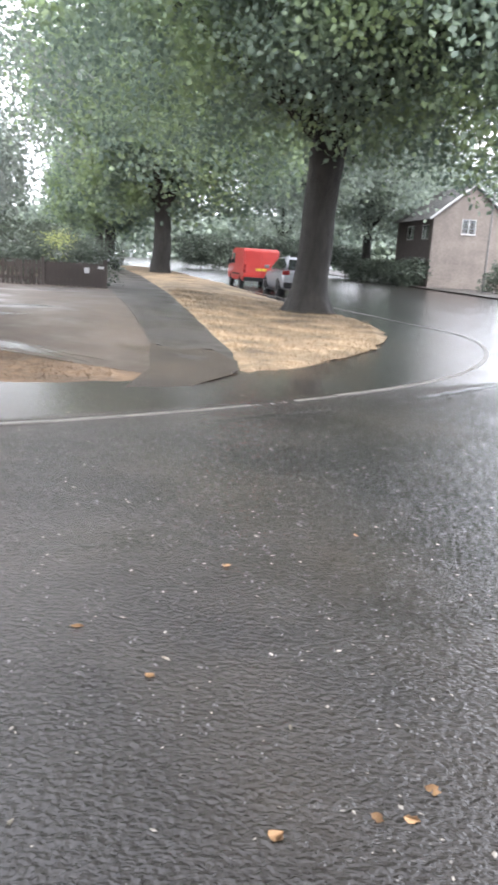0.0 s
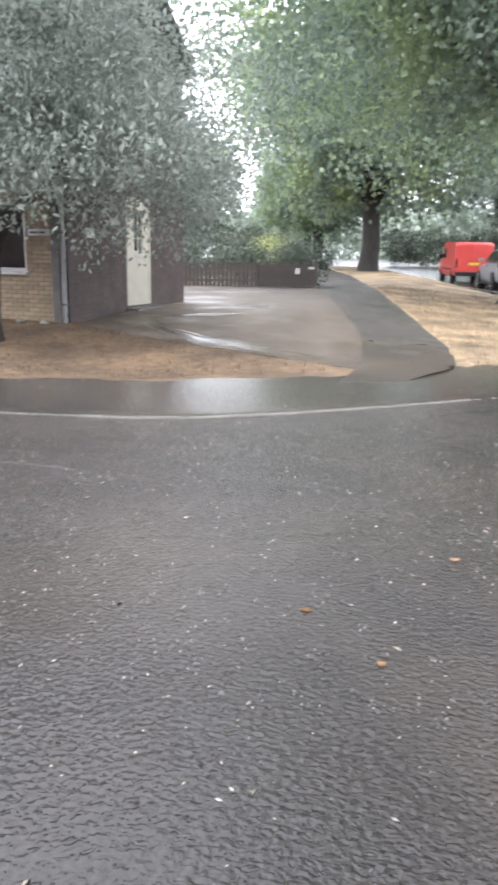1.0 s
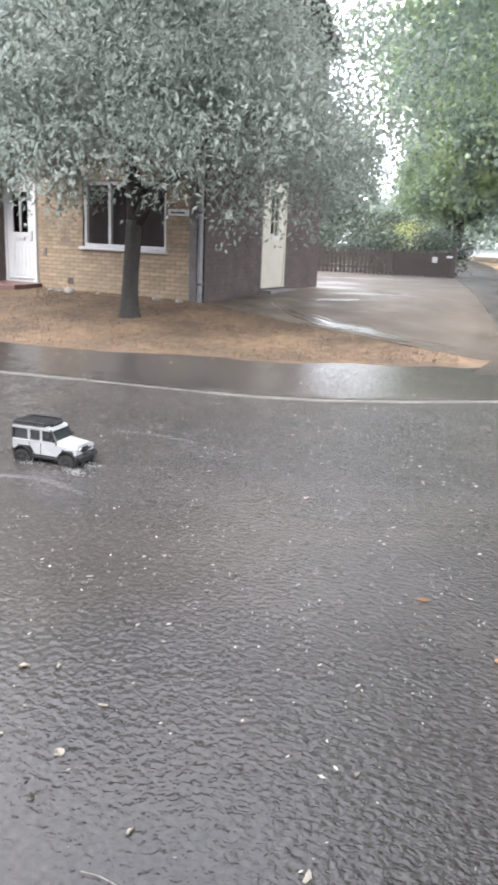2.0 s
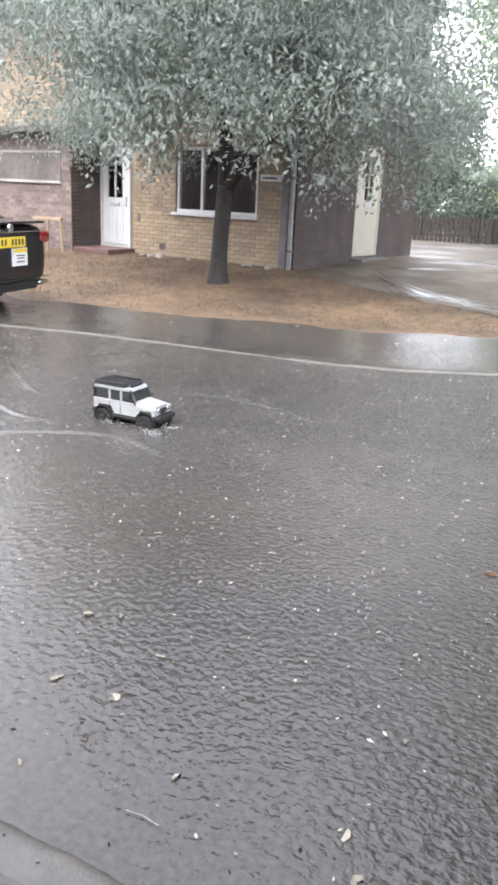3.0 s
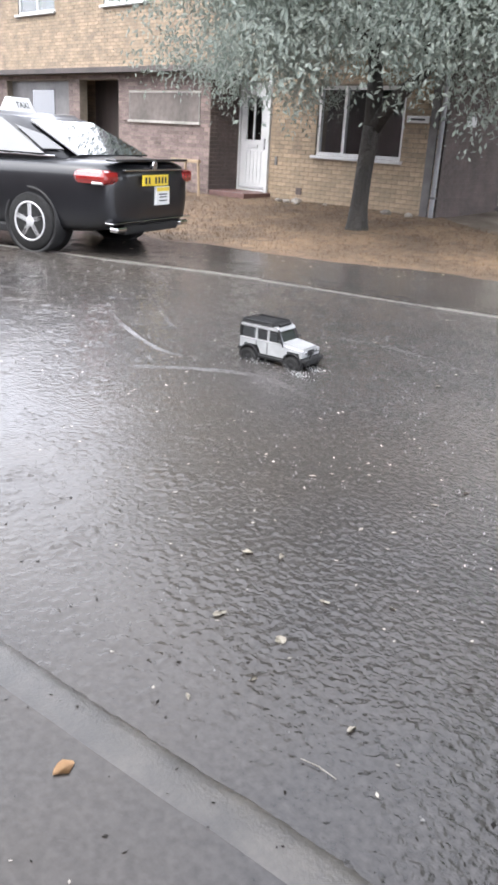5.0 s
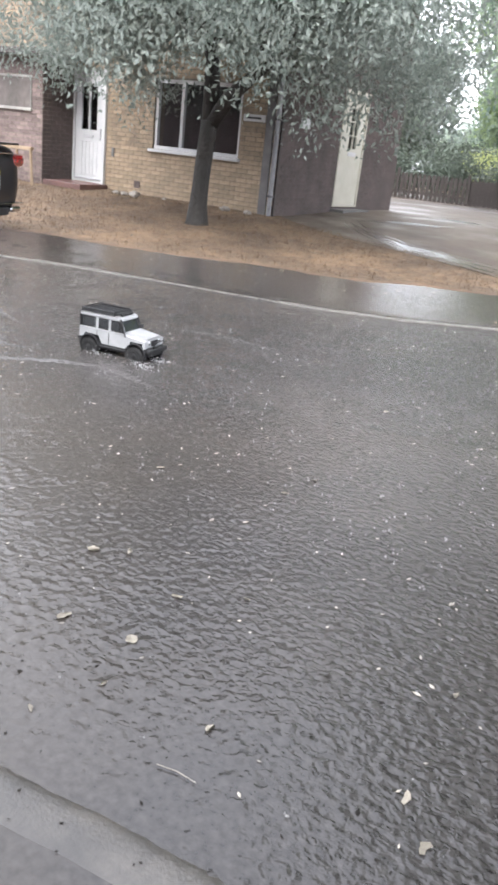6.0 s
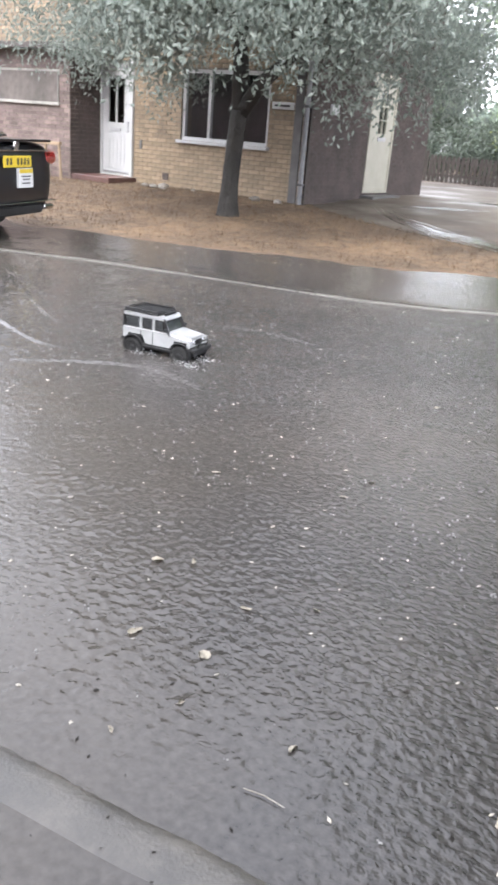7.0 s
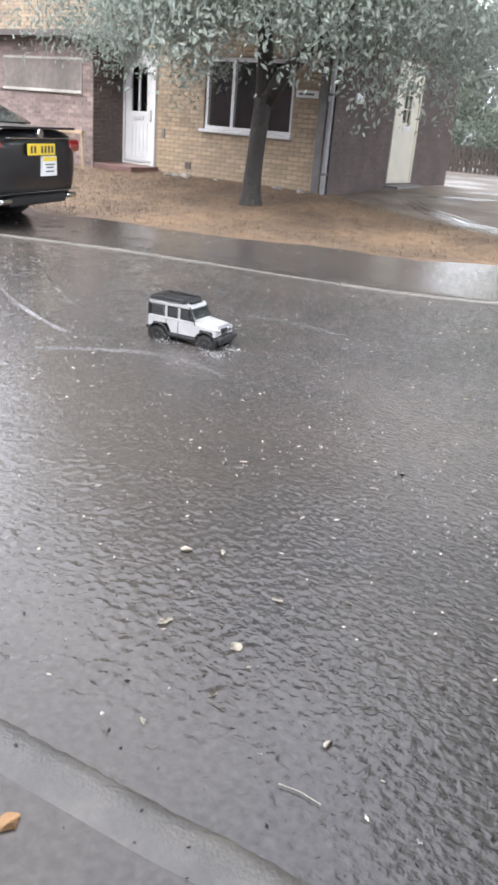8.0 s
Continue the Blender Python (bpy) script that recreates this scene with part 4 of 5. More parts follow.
def patch(a, b, c, d, inset=0.06, thick=0.012):
    """A thin pane laid on the quad a b c d, drawn in from its edges."""
    a, b, c, d = (Vector(p) for p in (a, b, c, d))
    n = (b - a).cross(d - a).normalized()
    mid = (a + b + c + d) / 4
    q = [p + (mid - p) * inset for p in (a, b, c, d)]
    bm = bmesh.new()
    lo = [bm.verts.new(p - n * 0.004) for p in q]
    up = [bm.verts.new(p + n * thick + (mid - p).normalized() * 0.006) for p in q]
    bm.faces.new(up), bm.faces.new(lo[::-1])
    for i in range(4):
        bm.faces.new((lo[i], lo[(i + 1) % 4], up[(i + 1) % 4], up[i]))
    return bm


def body_section(x, w, zb, zt, crown=0.03):
    half = [(0.80, zb), (0.95, zb + 0.05), (1.0, zb + 0.45 * (zt - zb)), (0.985, zt - 0.14), (0.93, zt - 0.045), (0.80, zt), (0.35, zt + crown)]
    return [(x, w * k, z) for k, z in half] + [(x, -w * k, z) for k, z in reversed(half)]


def wheel(parent, x, y, r, width, spokes, rim_mat, out):
    """A tyre with a rim of spokes; out: +1 or -1, the side that it shows."""
    w = part("wheel", lathe([(r * 0.62, -width / 2), (r * 0.9, -width / 2), (r * 0.98, -width * 0.38), (r, -width * 0.2), (r, width * 0.2), (r * 0.98, width * 0.38), (r * 0.9, width / 2), (r * 0.62, width / 2)], 28, at=(x, y, r)), RUBBER, parent, "black rubber tyre", True)
    part("rim", lathe([(r * 0.60, out * width * 0.40), (r * 0.66, out * width * 0.52), (r * 0.60, out * width * 0.50), (r * 0.57, out * width * 0.30), (0.02, out * width * 0.26)], 28, at=(x, y, r)), BLACKPLASTIC if spokes else rim_mat, w, "", True)
    for k in range(spokes):
        a = 2 * math.pi * k / spokes
        m = Matrix.Translation((x, y, r)) @ Matrix.Rotation(a, 4, "Y")
        part("spoke", box(bmesh.new(), -0.11 * r, out * width * 0.36, 0.06 * r, 0.11 * r, out * width * 0.50, 0.62 * r, 0.01, m), rim_mat, w)
    if spokes:
        part("hub", lathe([(r * 0.17, out * width * 0.3), (r * 0.17, out * width * 0.5), (r * 0.1, out * width * 0.54)], 14, at=(x, y, r)), rim_mat, w)
        part("rim_lip", lathe([(r * 0.60, out * width * 0.44), (r * 0.655, out * width * 0.5), (r * 0.655, out * width * 0.54), (r * 0.60, out * width * 0.55), (r * 0.59, out * width * 0.45)], 28, at=(x, y, r)), rim_mat, w, "", True)
    return w


def car(name, m, label, category, paint, L, W, body, cabin, wheel_x, r, spokes=5, sub=2):
    """body: rows of x, half width, bottom, top; cabin: x of base rear, roof rear, roof front, base front, then belt and roof heights."""
    c = thing(name, m, label, category)
    bm = loft([body_section(*b) for b in body])
    shell = part("body", bm, paint, c, "", True)
    mod = shell.modifiers.new("round", "SUBSURF")
    mod.levels = mod.render_levels = sub
    xb, xr, xf, xg, zb, zr = cabin
    wb, wr = W / 2 * 0.90, W / 2 * 0.66
    low = [(xb, wb * 0.86, zb), (xb + 0.35, wb, zb), (xg - 0.4, wb, zb), (xg, wb * 0.86, zb)]
    top = [(xr, wr * 0.92, zr - 0.02), (xr + 0.3, wr, zr), (xf - 0.25, wr, zr), (xf, wr * 0.92, zr - 0.03)]
    bm = bmesh.new()
    lo = [bm.verts.new((x, y, z - 0.12)) for x, y, z in low] + [bm.verts.new((x, -y, z - 0.12)) for x, y, z in low[::-1]]
    up = [bm.verts.new((x, y, z)) for x, y, z in top] + [bm.verts.new((x, -y, z)) for x, y, z in top[::-1]]
    for i in range(8):
        bm.faces.new((lo[i], lo[(i + 1) % 8], up[(i + 1) % 8], up[i]))
    bm.faces.new(up), bm.faces.new(lo[::-1])
    bmesh.ops.bevel(bm, geom=[e for e in bm.edges if all(v in up for v in e.verts)], offset=0.06, segments=3, affect="EDGES")
    cab = part("cabin", bm, paint, c, "", True)
    P = lambda i, s, t: (lambda a, b: (a[0] + (b[0] - a[0]) * t, s * (a[1] + (b[1] - a[1]) * t), a[2] - 0.0 + (b[2] - a[2]) * t))(low[i], top[i])
    t0, t1 = 0.06, 0.86
    part("rear_window", patch(P(0, -1, t0), P(0, 1, t0)[:2] + (P(0, 1, t0)[2],), P(0, 1, t1), P(0, -1, t1), 0.07)if False else patch(P(0, 1, t0), P(0, -1, t0), P(0, -1, t1), P(0, 1, t1), 0.06), CARGLASS, cab, "rain-covered rear window")
    part("windscreen", patch(P(3, -1, t0), P(3, 1, t0), P(3, 1, t1), P(3, -1, t1), 0.06), CARGLASS, cab)
    for s in (1, -1):
        def mid(t, k):
            a, b = P(1, s, t), P(2, s, t)
            return tuple(a[j] + (b[j] - a[j]) * k for j in range(3))
        for k0, k1 in ((-0.02, 0.46), (0.5, 1.0)):
            q = [mid(t0, k0), mid(t0, k1), mid(t1, k1), mid(t1, k0)]
            part("side_window", patch(*(q[::-1] if s > 0 else q), 0.05), CARGLASS, cab)
        q = [P(0, s, t0 + 0.05), P(1, s, t0 + 0.02), P(1, s, t1 - 0.05), P(0, s, t1 - 0.3)]
        part("quarter_window", patch(*(q[::-1] if s > 0 else q), 0.3), CARGLASS, cab)
        part("window_trim", tubed([mid(t0 - 0.02, -0.05), mid(t0 - 0.02, 1.02)], 0.014, 6), CHROME, cab)
        part("door_mirror", boxed(xg - 0.55, s * (W / 2) - 0.02 * s, zb + 0.03, xg - 0.33, s * (W / 2 + 0.16), zb + 0.17, bevel=0.04), paint, c)
        part("sill", boxed(wheel_x[0] + r, s * (W / 2 - 0.10), r * 0.55, wheel_x[1] - r, s * (W / 2 - 0.02), r * 0.85, bevel=0.02), BLACKPLASTIC, c)
        for x in wheel_x:
            part("wheel_arch", lathe([(r * 1.12, s * (W / 2 - 0.30)), (r * 1.12, s * (W / 2 - 0.012)), (r * 1.0, s * (W / 2 - 0.012)), (r * 1.0, s * (W / 2 - 0.30))], 28, at=(x, 0, r * 1.02)), BLACKPLASTIC, c, "", True)
            wheel(c, x, s * (W / 2 - 0.105), r, 0.21, spokes, ALLOY, s)
        for x in (-0.05, 0.95):
            part("door_handle", boxed(x - 0.1 - 0.15, s * (W / 2 - 0.03), zb - 0.13, x + 0.1 - 0.15, s * (W / 2 + 0.012), zb - 0.10, bevel=0.008), CHROME, c)
    return c


def number_plate(parent, x, z, w, h, colour, bars=7):
    p = part("number_plate", boxed(x - 0.012, -w / 2, z - h / 2, x, w / 2, z + h / 2, bevel=0.004), colour, parent, "yellow plate" if colour is PLATEYELLOW else "white plate")
    for k in range(bars):
        y = -w / 2 + w * (0.12 + 0.76 * k / max(bars - 1, 1))
        if k != 4:
            part("plate_bar", boxed(x - 0.015, y - 0.018, z - h * 0.3, x - 0.0122, y + 0.018, z + h * 0.3), INK, p)
    return p


CAR_POSE = pose(-9.72, 4.98, 0.0, 0, 0, 180 + 19)


def black_saloon():
    body = [(-2.42, 0.74, 0.34, 0.86), (-2.36, 0.84, 0.30, 0.98), (-2.1, 0.905, 0.24, 1.005, 0.03), (-1.4, 0.925, 0.20, 0.99), (-0.4, 0.93, 0.19, 0.97), (0.6, 0.93, 0.19, 0.96), (1.2, 0.92, 0.2, 0.94, 0.05), (1.9, 0.89, 0.22, 0.84, 0.05), (2.3, 0.80, 0.26, 0.74), (2.42, 0.66, 0.30, 0.62)]
    c = car("saloon_car", CAR_POSE, "black saloon taxi parked half on the flooded pavement", "car", BLACKPAINT, 4.85, 1.85, body, (-1.98, -1.0, 0.25, 1.25, 0.99, 1.45), (-1.42, 1.45), 0.325)
    x = -2.43
    for s in (1, -1):
        lamp = part("tail_lamp", boxed(x + 0.025, s * 0.60, 0.755, x + 0.44, s * 0.905, 0.905, bevel=0.06), LAMPRED, c, "red tail lamp")
        part("reverse_lens", boxed(x + 0.06, s * 0.64, 0.765, x + 0.2, s * 0.90, 0.795, bevel=0.012), ALLOY, lamp)
        part("exhaust_tip", boxed(x - 0.015, s * 0.54, 0.275, x + 0.10, s * 0.74, 0.335, bevel=0.024), CHROME, c, "chrome exhaust tip")
    part("boot_strip", boxed(x - 0.008, -0.58, 0.900, x + 0.03, 0.58, 0.918, bevel=0.006), CHROME, c, "chrome boot strip")
    part("boot_lip", boxed(x + 0.0, -0.72, 0.995, x + 0.14, 0.72, 1.02, bevel=0.012), BLACKPAINT, c)
    part("badge", lathe([(0.045, x - 0.012), (0.05, x - 0.002), (0.05, x + 0.03)], 16, "Y"), CHROME, c, "round chrome badge").matrix_local = Matrix.Translation((0, 0, 0.955)) @ Matrix.Rotation(-math.pi / 2, 4, "Z") @ Matrix.Identity(4)
    number_plate(c, x - 0.008, 0.80, 0.52, 0.115, PLATEYELLOW)
    lic = part("licence_plate", boxed(x - 0.014, -0.30, 0.53, x + 0.02, -0.02, 0.73, bevel=0.004), PAPERWHITE, c, "white and yellow licence plate")
    part("licence_header", boxed(x - 0.017, -0.29, 0.68, x - 0.0142, -0.03, 0.722), PLATEYELLOW, lic)
    for k, (w, z) in enumerate(((0.18, 0.64), (0.14, 0.61), (0.16, 0.57))):
        part("writing_bar", boxed(x - 0.017, -0.16 - w / 2, z, x - 0.0142, -0.16 + w / 2, z + 0.014), INK, lic)
    part("bumper_crease", boxed(x - 0.008, -0.80, 0.365, x + 0.10, 0.80, 0.378, bevel=0.006), CHROME, c, "bright strip along the bumper")
    part("diffuser", boxed(x + 0.02, -0.55, 0.24, x + 0.2, 0.55, 0.34, bevel=0.02), BLACKPLASTIC, c)
    sign = part("roof_sign", loft([[(-0.60, -0.20, 1.44), (-0.40, -0.20, 1.44), (-0.40, 0.20, 1.44), (-0.60, 0.20, 1.44)], [(-0.545, -0.15, 1.60), (-0.455, -0.15, 1.60), (-0.455, 0.15, 1.60), (-0.545, 0.15, 1.60)]]), PAPERWHITE, c, "white taxi roof sign")
    fc = bpy.data.curves.new("taxi_text", "FONT")
    fc.body, fc.size, fc.extrude, fc.align_x = "TAXI", 0.10, 0.001, "CENTER"
    txt = new("sign_lettering", fc)
    txt.data.materials.append(INK)
    txt.parent = sign
    txt.matrix_local = Matrix.Translation((-0.589, 0, 1.485)) @ Matrix(((0, 0.34, -0.94, 0), (-1, 0, 0, 0), (0, 0.94, 0.34, 0), (0, 0, 0, 1)))
    return c


def grey_suv():
    body = [(-2.15, 0.70, 0.36, 0.95), (-2.08, 0.84, 0.30, 1.06), (-1.7, 0.89, 0.26, 1.07), (-0.4, 0.90, 0.24, 1.05), (0.8, 0.90, 0.24, 1.03), (1.3, 0.88, 0.26, 1.0, 0.05), (1.9, 0.82, 0.3, 0.9, 0.05), (2.15, 0.68, 0.34, 0.72)]
    c = car("parked_suv", pose(-1.55, 35.0, 0.0, 0, 0, 106), "silver grey hatchback SUV parked at the roadside", "car", GREYPAINT, 4.3, 1.8, body, (-2.02, -1.65, 0.1, 1.1, 1.06, 1.62), (-1.32, 1.3), 0.35, 0, 1)
    for s in (1, -1):
        part("tail_lamp", boxed(-2.13, s * 0.55, 0.88, -1.95, s * 0.86, 1.08, bevel=0.04), LAMPRED, c)
        part("roof_rail", tubed([(-1.4, s * 0.56, 1.63), (-1.2, s * 0.56, 1.68), (-0.2, s * 0.56, 1.68), (0.0, s * 0.56, 1.63)], 0.02, 6), CHROME, c)
    number_plate(c, -2.155, 0.72, 0.52, 0.11, PLATEYELLOW, 3)
    part("rear_bumper", boxed(-2.18, -0.8, 0.36, -2.05, 0.8, 0.6, bevel=0.04), BLACKPLASTIC, c)
    return c


def red_van():
    c = thing("delivery_van", pose(-3.9, 41.2, 0.0, 0, 0, 107), "red panel van parked at the roadside", "van")
    prof = [(-2.2, 0.36), (-2.22, 1.0), (-2.16, 1.80), (-2.05, 1.90), (0.5, 1.93), (0.85, 1.86), (1.45, 1.18), (2.1, 1.0), (2.22, 0.75), (2.2, 0.36)]
    part("body", prism(prof, -0.88, 0.88, 0.05), REDPAINT, c)
    for s in (1, -1):
        part("side_window", patch((0.15, s * 0.88, 1.15), (1.2, s * 0.88, 1.15), (0.85, s * 0.88, 1.65), (0.15, s * 0.88, 1.65), 0.04) if s < 0 else patch((1.2, 0.88, 1.15), (0.15, 0.88, 1.15), (0.15, 0.88, 1.65), (0.85, 0.88, 1.65), 0.04), CARGLASS, c)
        part("tail_lamp", boxed(-2.25, s * 0.76, 0.75, -2.17, s * 0.87, 1.15, bevel=0.015), LAMPRED, c)
        part("rub_strip", boxed(-1.3, s * 0.87, 0.62, 0.9, s * 0.895, 0.70, bevel=0.008), BLACKPLASTIC, c)
        part("door_mirror", boxed(1.05, s * 0.9, 1.12, 1.2, s * 1.08, 1.36, bevel=0.03), BLACKPLASTIC, c)
        for x in (-1.35, 1.4):
            wheel(c, x, s * 0.78, 0.32, 0.2, 0, BLACKPLASTIC, s)
    for s in (1, -1):
        part("rear_door", boxed(-2.245, s * 0.015, 0.55, -2.215, s * 0.80, 1.78, bevel=0.012), REDPAINT, c)
    part("bumper", boxed(-2.30, -0.86, 0.36, -2.18, 0.86, 0.55, bevel=0.03), BLACKPLASTIC, c)
    number_plate(c, -2.25, 0.92, 0.52, 0.11, PLATEYELLOW, 3)
    part("windscreen", patch((1.47, -0.74, 1.2), (1.47, 0.74, 1.2), (0.9, 0.68, 1.8), (0.9, -0.68, 1.8), 0.04), CARGLASS, c)
    return c


def model_car():
    """Radio-controlled off-road estate at one tenth of full size, wading."""
    c = thing("model_car", pose(-3.33, 3.57, -0.026, 0, 0, 10) @ Matrix.Diagonal((1.0, 1.0, 0.88, 1.0)), "white radio-controlled off-road model car wading through flood water", "toy car")
    w = 0.105
    part("chassis", boxed(-0.24, -0.07, 0.055, 0.24, 0.07, 0.10, bevel=0.008), BLACKPLASTIC, c)
    lower = prism([(-0.235, 0.12), (-0.235, 0.185), (0.095, 0.185), (0.10, 0.178), (0.225, 0.165), (0.228, 0.12), (0.215, 0.115), (0.205, 0.15), (0.125, 0.15), (0.105, 0.095), (-0.075, 0.095), (-0.10, 0.15), (-0.195, 0.15), (-0.212, 0.115)], -w, w)
    part("lower_body", lower, WHITEPAINT, c)
    part("bonnet", loft([[(0.075, -0.085, 0.18), (0.075, 0.085, 0.18), (0.075, 0.08, 0.20), (0.075, -0.08, 0.20)], [(0.222, -0.075, 0.16), (0.222, 0.075, 0.16), (0.222, 0.07, 0.182), (0.222, -0.07, 0.182)]]), WHITEPAINT, c)
    top = prism([(-0.235, 0.187), (0.072, 0.187), (0.038, 0.268), (-0.228, 0.268)], -0.092, 0.092)
    cab = part("upper_body", top, BLACKPLASTIC, c, "black window band")
    roof = prism([(-0.24, 0.266), (0.05, 0.266), (0.042, 0.286), (0.03, 0.292), (-0.225, 0.294), (-0.24, 0.285)], -0.097, 0.097, 0.004)
    part("roof", roof, WHITEPAINT, c)
    for s in (1, -1):
        y = s * 0.0935
        for x0, x1 in ((-0.225, -0.125), (-0.105, -0.035), (-0.018, 0.045)):
            q = [(x0, y, 0.197), (x1, y, 0.197), (x1 - 0.008, y, 0.258), (x0, y, 0.258)]
            part("side_window", patch(*(q[::-1] if s > 0 else q), 0.02, 0.002), CARGLASS, cab)
        for x in (-0.115, -0.026):
            part("pillar", boxed(x - 0.008, y - 0.003, 0.187, x + 0.008, y + 0.004 * s, 0.268), WHITEPAINT, cab)
        part("waist_rail", boxed(-0.236, s * 0.09, 0.18, 0.08, s * 0.107, 0.19, bevel=0.002), WHITEPAINT, cab)
        for x in (-0.162, 0.162):
            tyre = part("wheel", lathe([(0.03, -0.024), (0.05, -0.025), (0.058, -0.02), (0.060, 0), (0.058, 0.02), (0.05, 0.025), (0.03, 0.024)], 20, at=(x, s * 0.092, 0.060)), RUBBER, c, "", True)
            part("rim", lathe([(0.032, s * 0.016), (0.034, s * 0.026), (0.026, s * 0.022), (0.004, s * 0.027)], 14, at=(x, s * 0.092, 0.060)), BLACKPLASTIC, tyre)
            for k in range(20):
                a = 2 * math.pi * k / 20
                m = Matrix.Translation((x, s * 0.092, 0.060)) @ Matrix.Rotation(a, 4, "Y")
                part("tread_block", box(bmesh.new(), -0.005, -0.024, 0.057, 0.005, 0.024, 0.0635, 0, m), RUBBER, tyre)
            part("wheel_arch", lathe([(0.068, s * 0.085), (0.070, s * 0.112), (0.062, s * 0.112), (0.062, s * 0.085)], 20, at=(x, 0, 0.075)), BLACKPLASTIC, c, "", True)
        part("head_lamp", lathe([(0.014, 0.222), (0.013, 0.230), (0.008, 0.232)], 12, at=(0, 0, 0)), CHROME, c).matrix_local = Matrix.Translation((0, s * 0.055, 0.15)) @ Matrix.Rotation(-math.pi / 2, 4, "Z")
        part("door_mirror", boxed(0.062, s * 0.10, 0.20, 0.072, s * 0.128, 0.222, bevel=0.003), BLACKPLASTIC, c)
        part("side_step", boxed(-0.085, s * 0.10, 0.075, 0.10, s * 0.118, 0.083, bevel=0.002), BLACKPLASTIC, c)
    part("grille", boxed(0.224, -0.035, 0.125, 0.231, 0.035, 0.165, bevel=0.002), BLACKPLASTIC, c)
    part("front_bumper", boxed(0.225, -0.10, 0.085, 0.262, 0.10, 0.115, bevel=0.006), BLACKPLASTIC, c)
    part("bull_bar", tubed([(0.25, -0.05, 0.11), (0.262, -0.05, 0.16), (0.262, 0.05, 0.16), (0.25, 0.05, 0.11)], 0.004, 6), BLACKPLASTIC, c)
    part("windscreen", patch((0.074, -0.085, 0.192), (0.074, 0.085, 0.192), (0.042, 0.083, 0.262), (0.042, -0.083, 0.262), 0.05, 0.002), CARGLASS, cab)
    part("rear_bumper", boxed(-0.258, -0.095, 0.09, -0.235, 0.095, 0.112, bevel=0.004), BLACKPLASTIC, c)
    part("spare_wheel", lathe([(0.02, -0.275), (0.05, -0.272), (0.057, -0.262), (0.057, -0.245), (0.05, -0.238)], 18, at=(0, 0, 0)), RUBBER, c, "", True).matrix_local = Matrix.Translation((0, 0, 0.175)) @ Matrix.Rotation(-math.pi / 2, 4, "Z")
    rack = part("roof_rack", tubed([(-0.225, -0.095, 0.317), (0.0, -0.095, 0.317), (0.0, 0.095, 0.317), (-0.225, 0.095, 0.317), (-0.225, -0.095, 0.317)], 0.0045, 6), BLACKPLASTIC, c, "black roof rack")
    part("rack_rail", tubed([(-0.228, -0.097, 0.302), (0.0, -0.097, 0.302), (0.0, 0.097, 0.302), (-0.228, 0.097, 0.302), (-0.228, -0.097, 0.302)], 0.0055, 6), BLACKPLASTIC, rack)
    part("rack_floor", boxed(-0.226, -0.094, 0.2965, -0.002, 0.094, 0.2995), BLACKPLASTIC, rack)
    for s in (1, -1):
        part("side_mesh", boxed(-0.224, s * 0.0945, 0.304, -0.004, s * 0.0965, 0.315), BLACKPLASTIC, rack)
        part("rear_post", boxed(-0.242, s * 0.088, 0.187, -0.232, s * 0.0985, 0.268), BLACKPLASTIC, cab)
        part("screen_post", tubed([(0.078, s * 0.095, 0.188), (0.044, s * 0.095, 0.268)], 0.006, 6), BLACKPLASTIC, cab)
        part("door_seam", boxed(-0.028, s * 0.1045, 0.098, -0.024, s * 0.1062, 0.18), BLACKPLASTIC, c)
        part("fuel_seam", boxed(-0.112, s * 0.1045, 0.15, -0.108, s * 0.1062, 0.18), BLACKPLASTIC, c)
        part("rock_slider", boxed(-0.10, s * 0.085, 0.06, 0.11, s * 0.108, 0.094, bevel=0.004), BLACKPLASTIC, c)
        for zz in (0.15, 0.19, 0.23, 0.27):
            part("ladder_rung", boxed(-0.25, -0.085, zz, -0.244, -0.045, zz + 0.005), BLACKPLASTIC, c) if s < 0 else None
    for yy in (-0.085, -0.045):
        part("ladder_rail", tubed([(-0.247, yy, 0.13), (-0.247, yy, 0.30)], 0.003, 6), BLACKPLASTIC, c)
    for k in range(9):
        x = -0.22 + 0.027 * k
        part("rack_slat", boxed(x - 0.008, -0.093, 0.300, x + 0.008, 0.093, 0.306), BLACKPLASTIC, rack)
    for x in (-0.22, -0.15, -0.075, 0.0):
        for s in (1, -1):
            part("rack_post", tubed([(x, s * 0.094, 0.292), (x, s * 0.094, 0.317)], 0.003, 5), BLACKPLASTIC, rack)
    part("light_bar", boxed(0.018, -0.06, 0.293, 0.036, 0.06, 0.31, bevel=0.003), BLACKPLASTIC, c)
    part("snorkel", tubed([(0.09, -0.10, 0.17), (0.075, -0.102, 0.21), (0.05, -0.102, 0.285)], 0.006, 6), BLACKPLASTIC, c)
    return c


black_saloon()
grey_suv()
red_van()
model_car()


def far_car(name, m, paint, label):
    body = [(-2.1, 0.70, 0.34, 0.85), (-1.9, 0.85, 0.28, 0.95), (-0.4, 0.87, 0.24, 0.95), (0.9, 0.87, 0.24, 0.92), (1.8, 0.82, 0.28, 0.8), (2.1, 0.68, 0.32, 0.65)]
    return car(name, m, label, "car", paint, 4.2, 1.75, body, (-1.8, -1.2, 0.1, 1.0, 0.93, 1.45), (-1.3, 1.3), 0.32, 0, 1)


far_car("distant_car", pose(-14.2, 46.5, 0.15, 0, 0, 30), GREYPAINT, "pale grey car parked beyond the hedge")
far_car("distant_car", pose(-19.0, 47.5, 0.15, 0, 0, 30), GREYPAINT, "silver car parked beyond the hedge")

# ---- far house, post and bushes across the side road ----


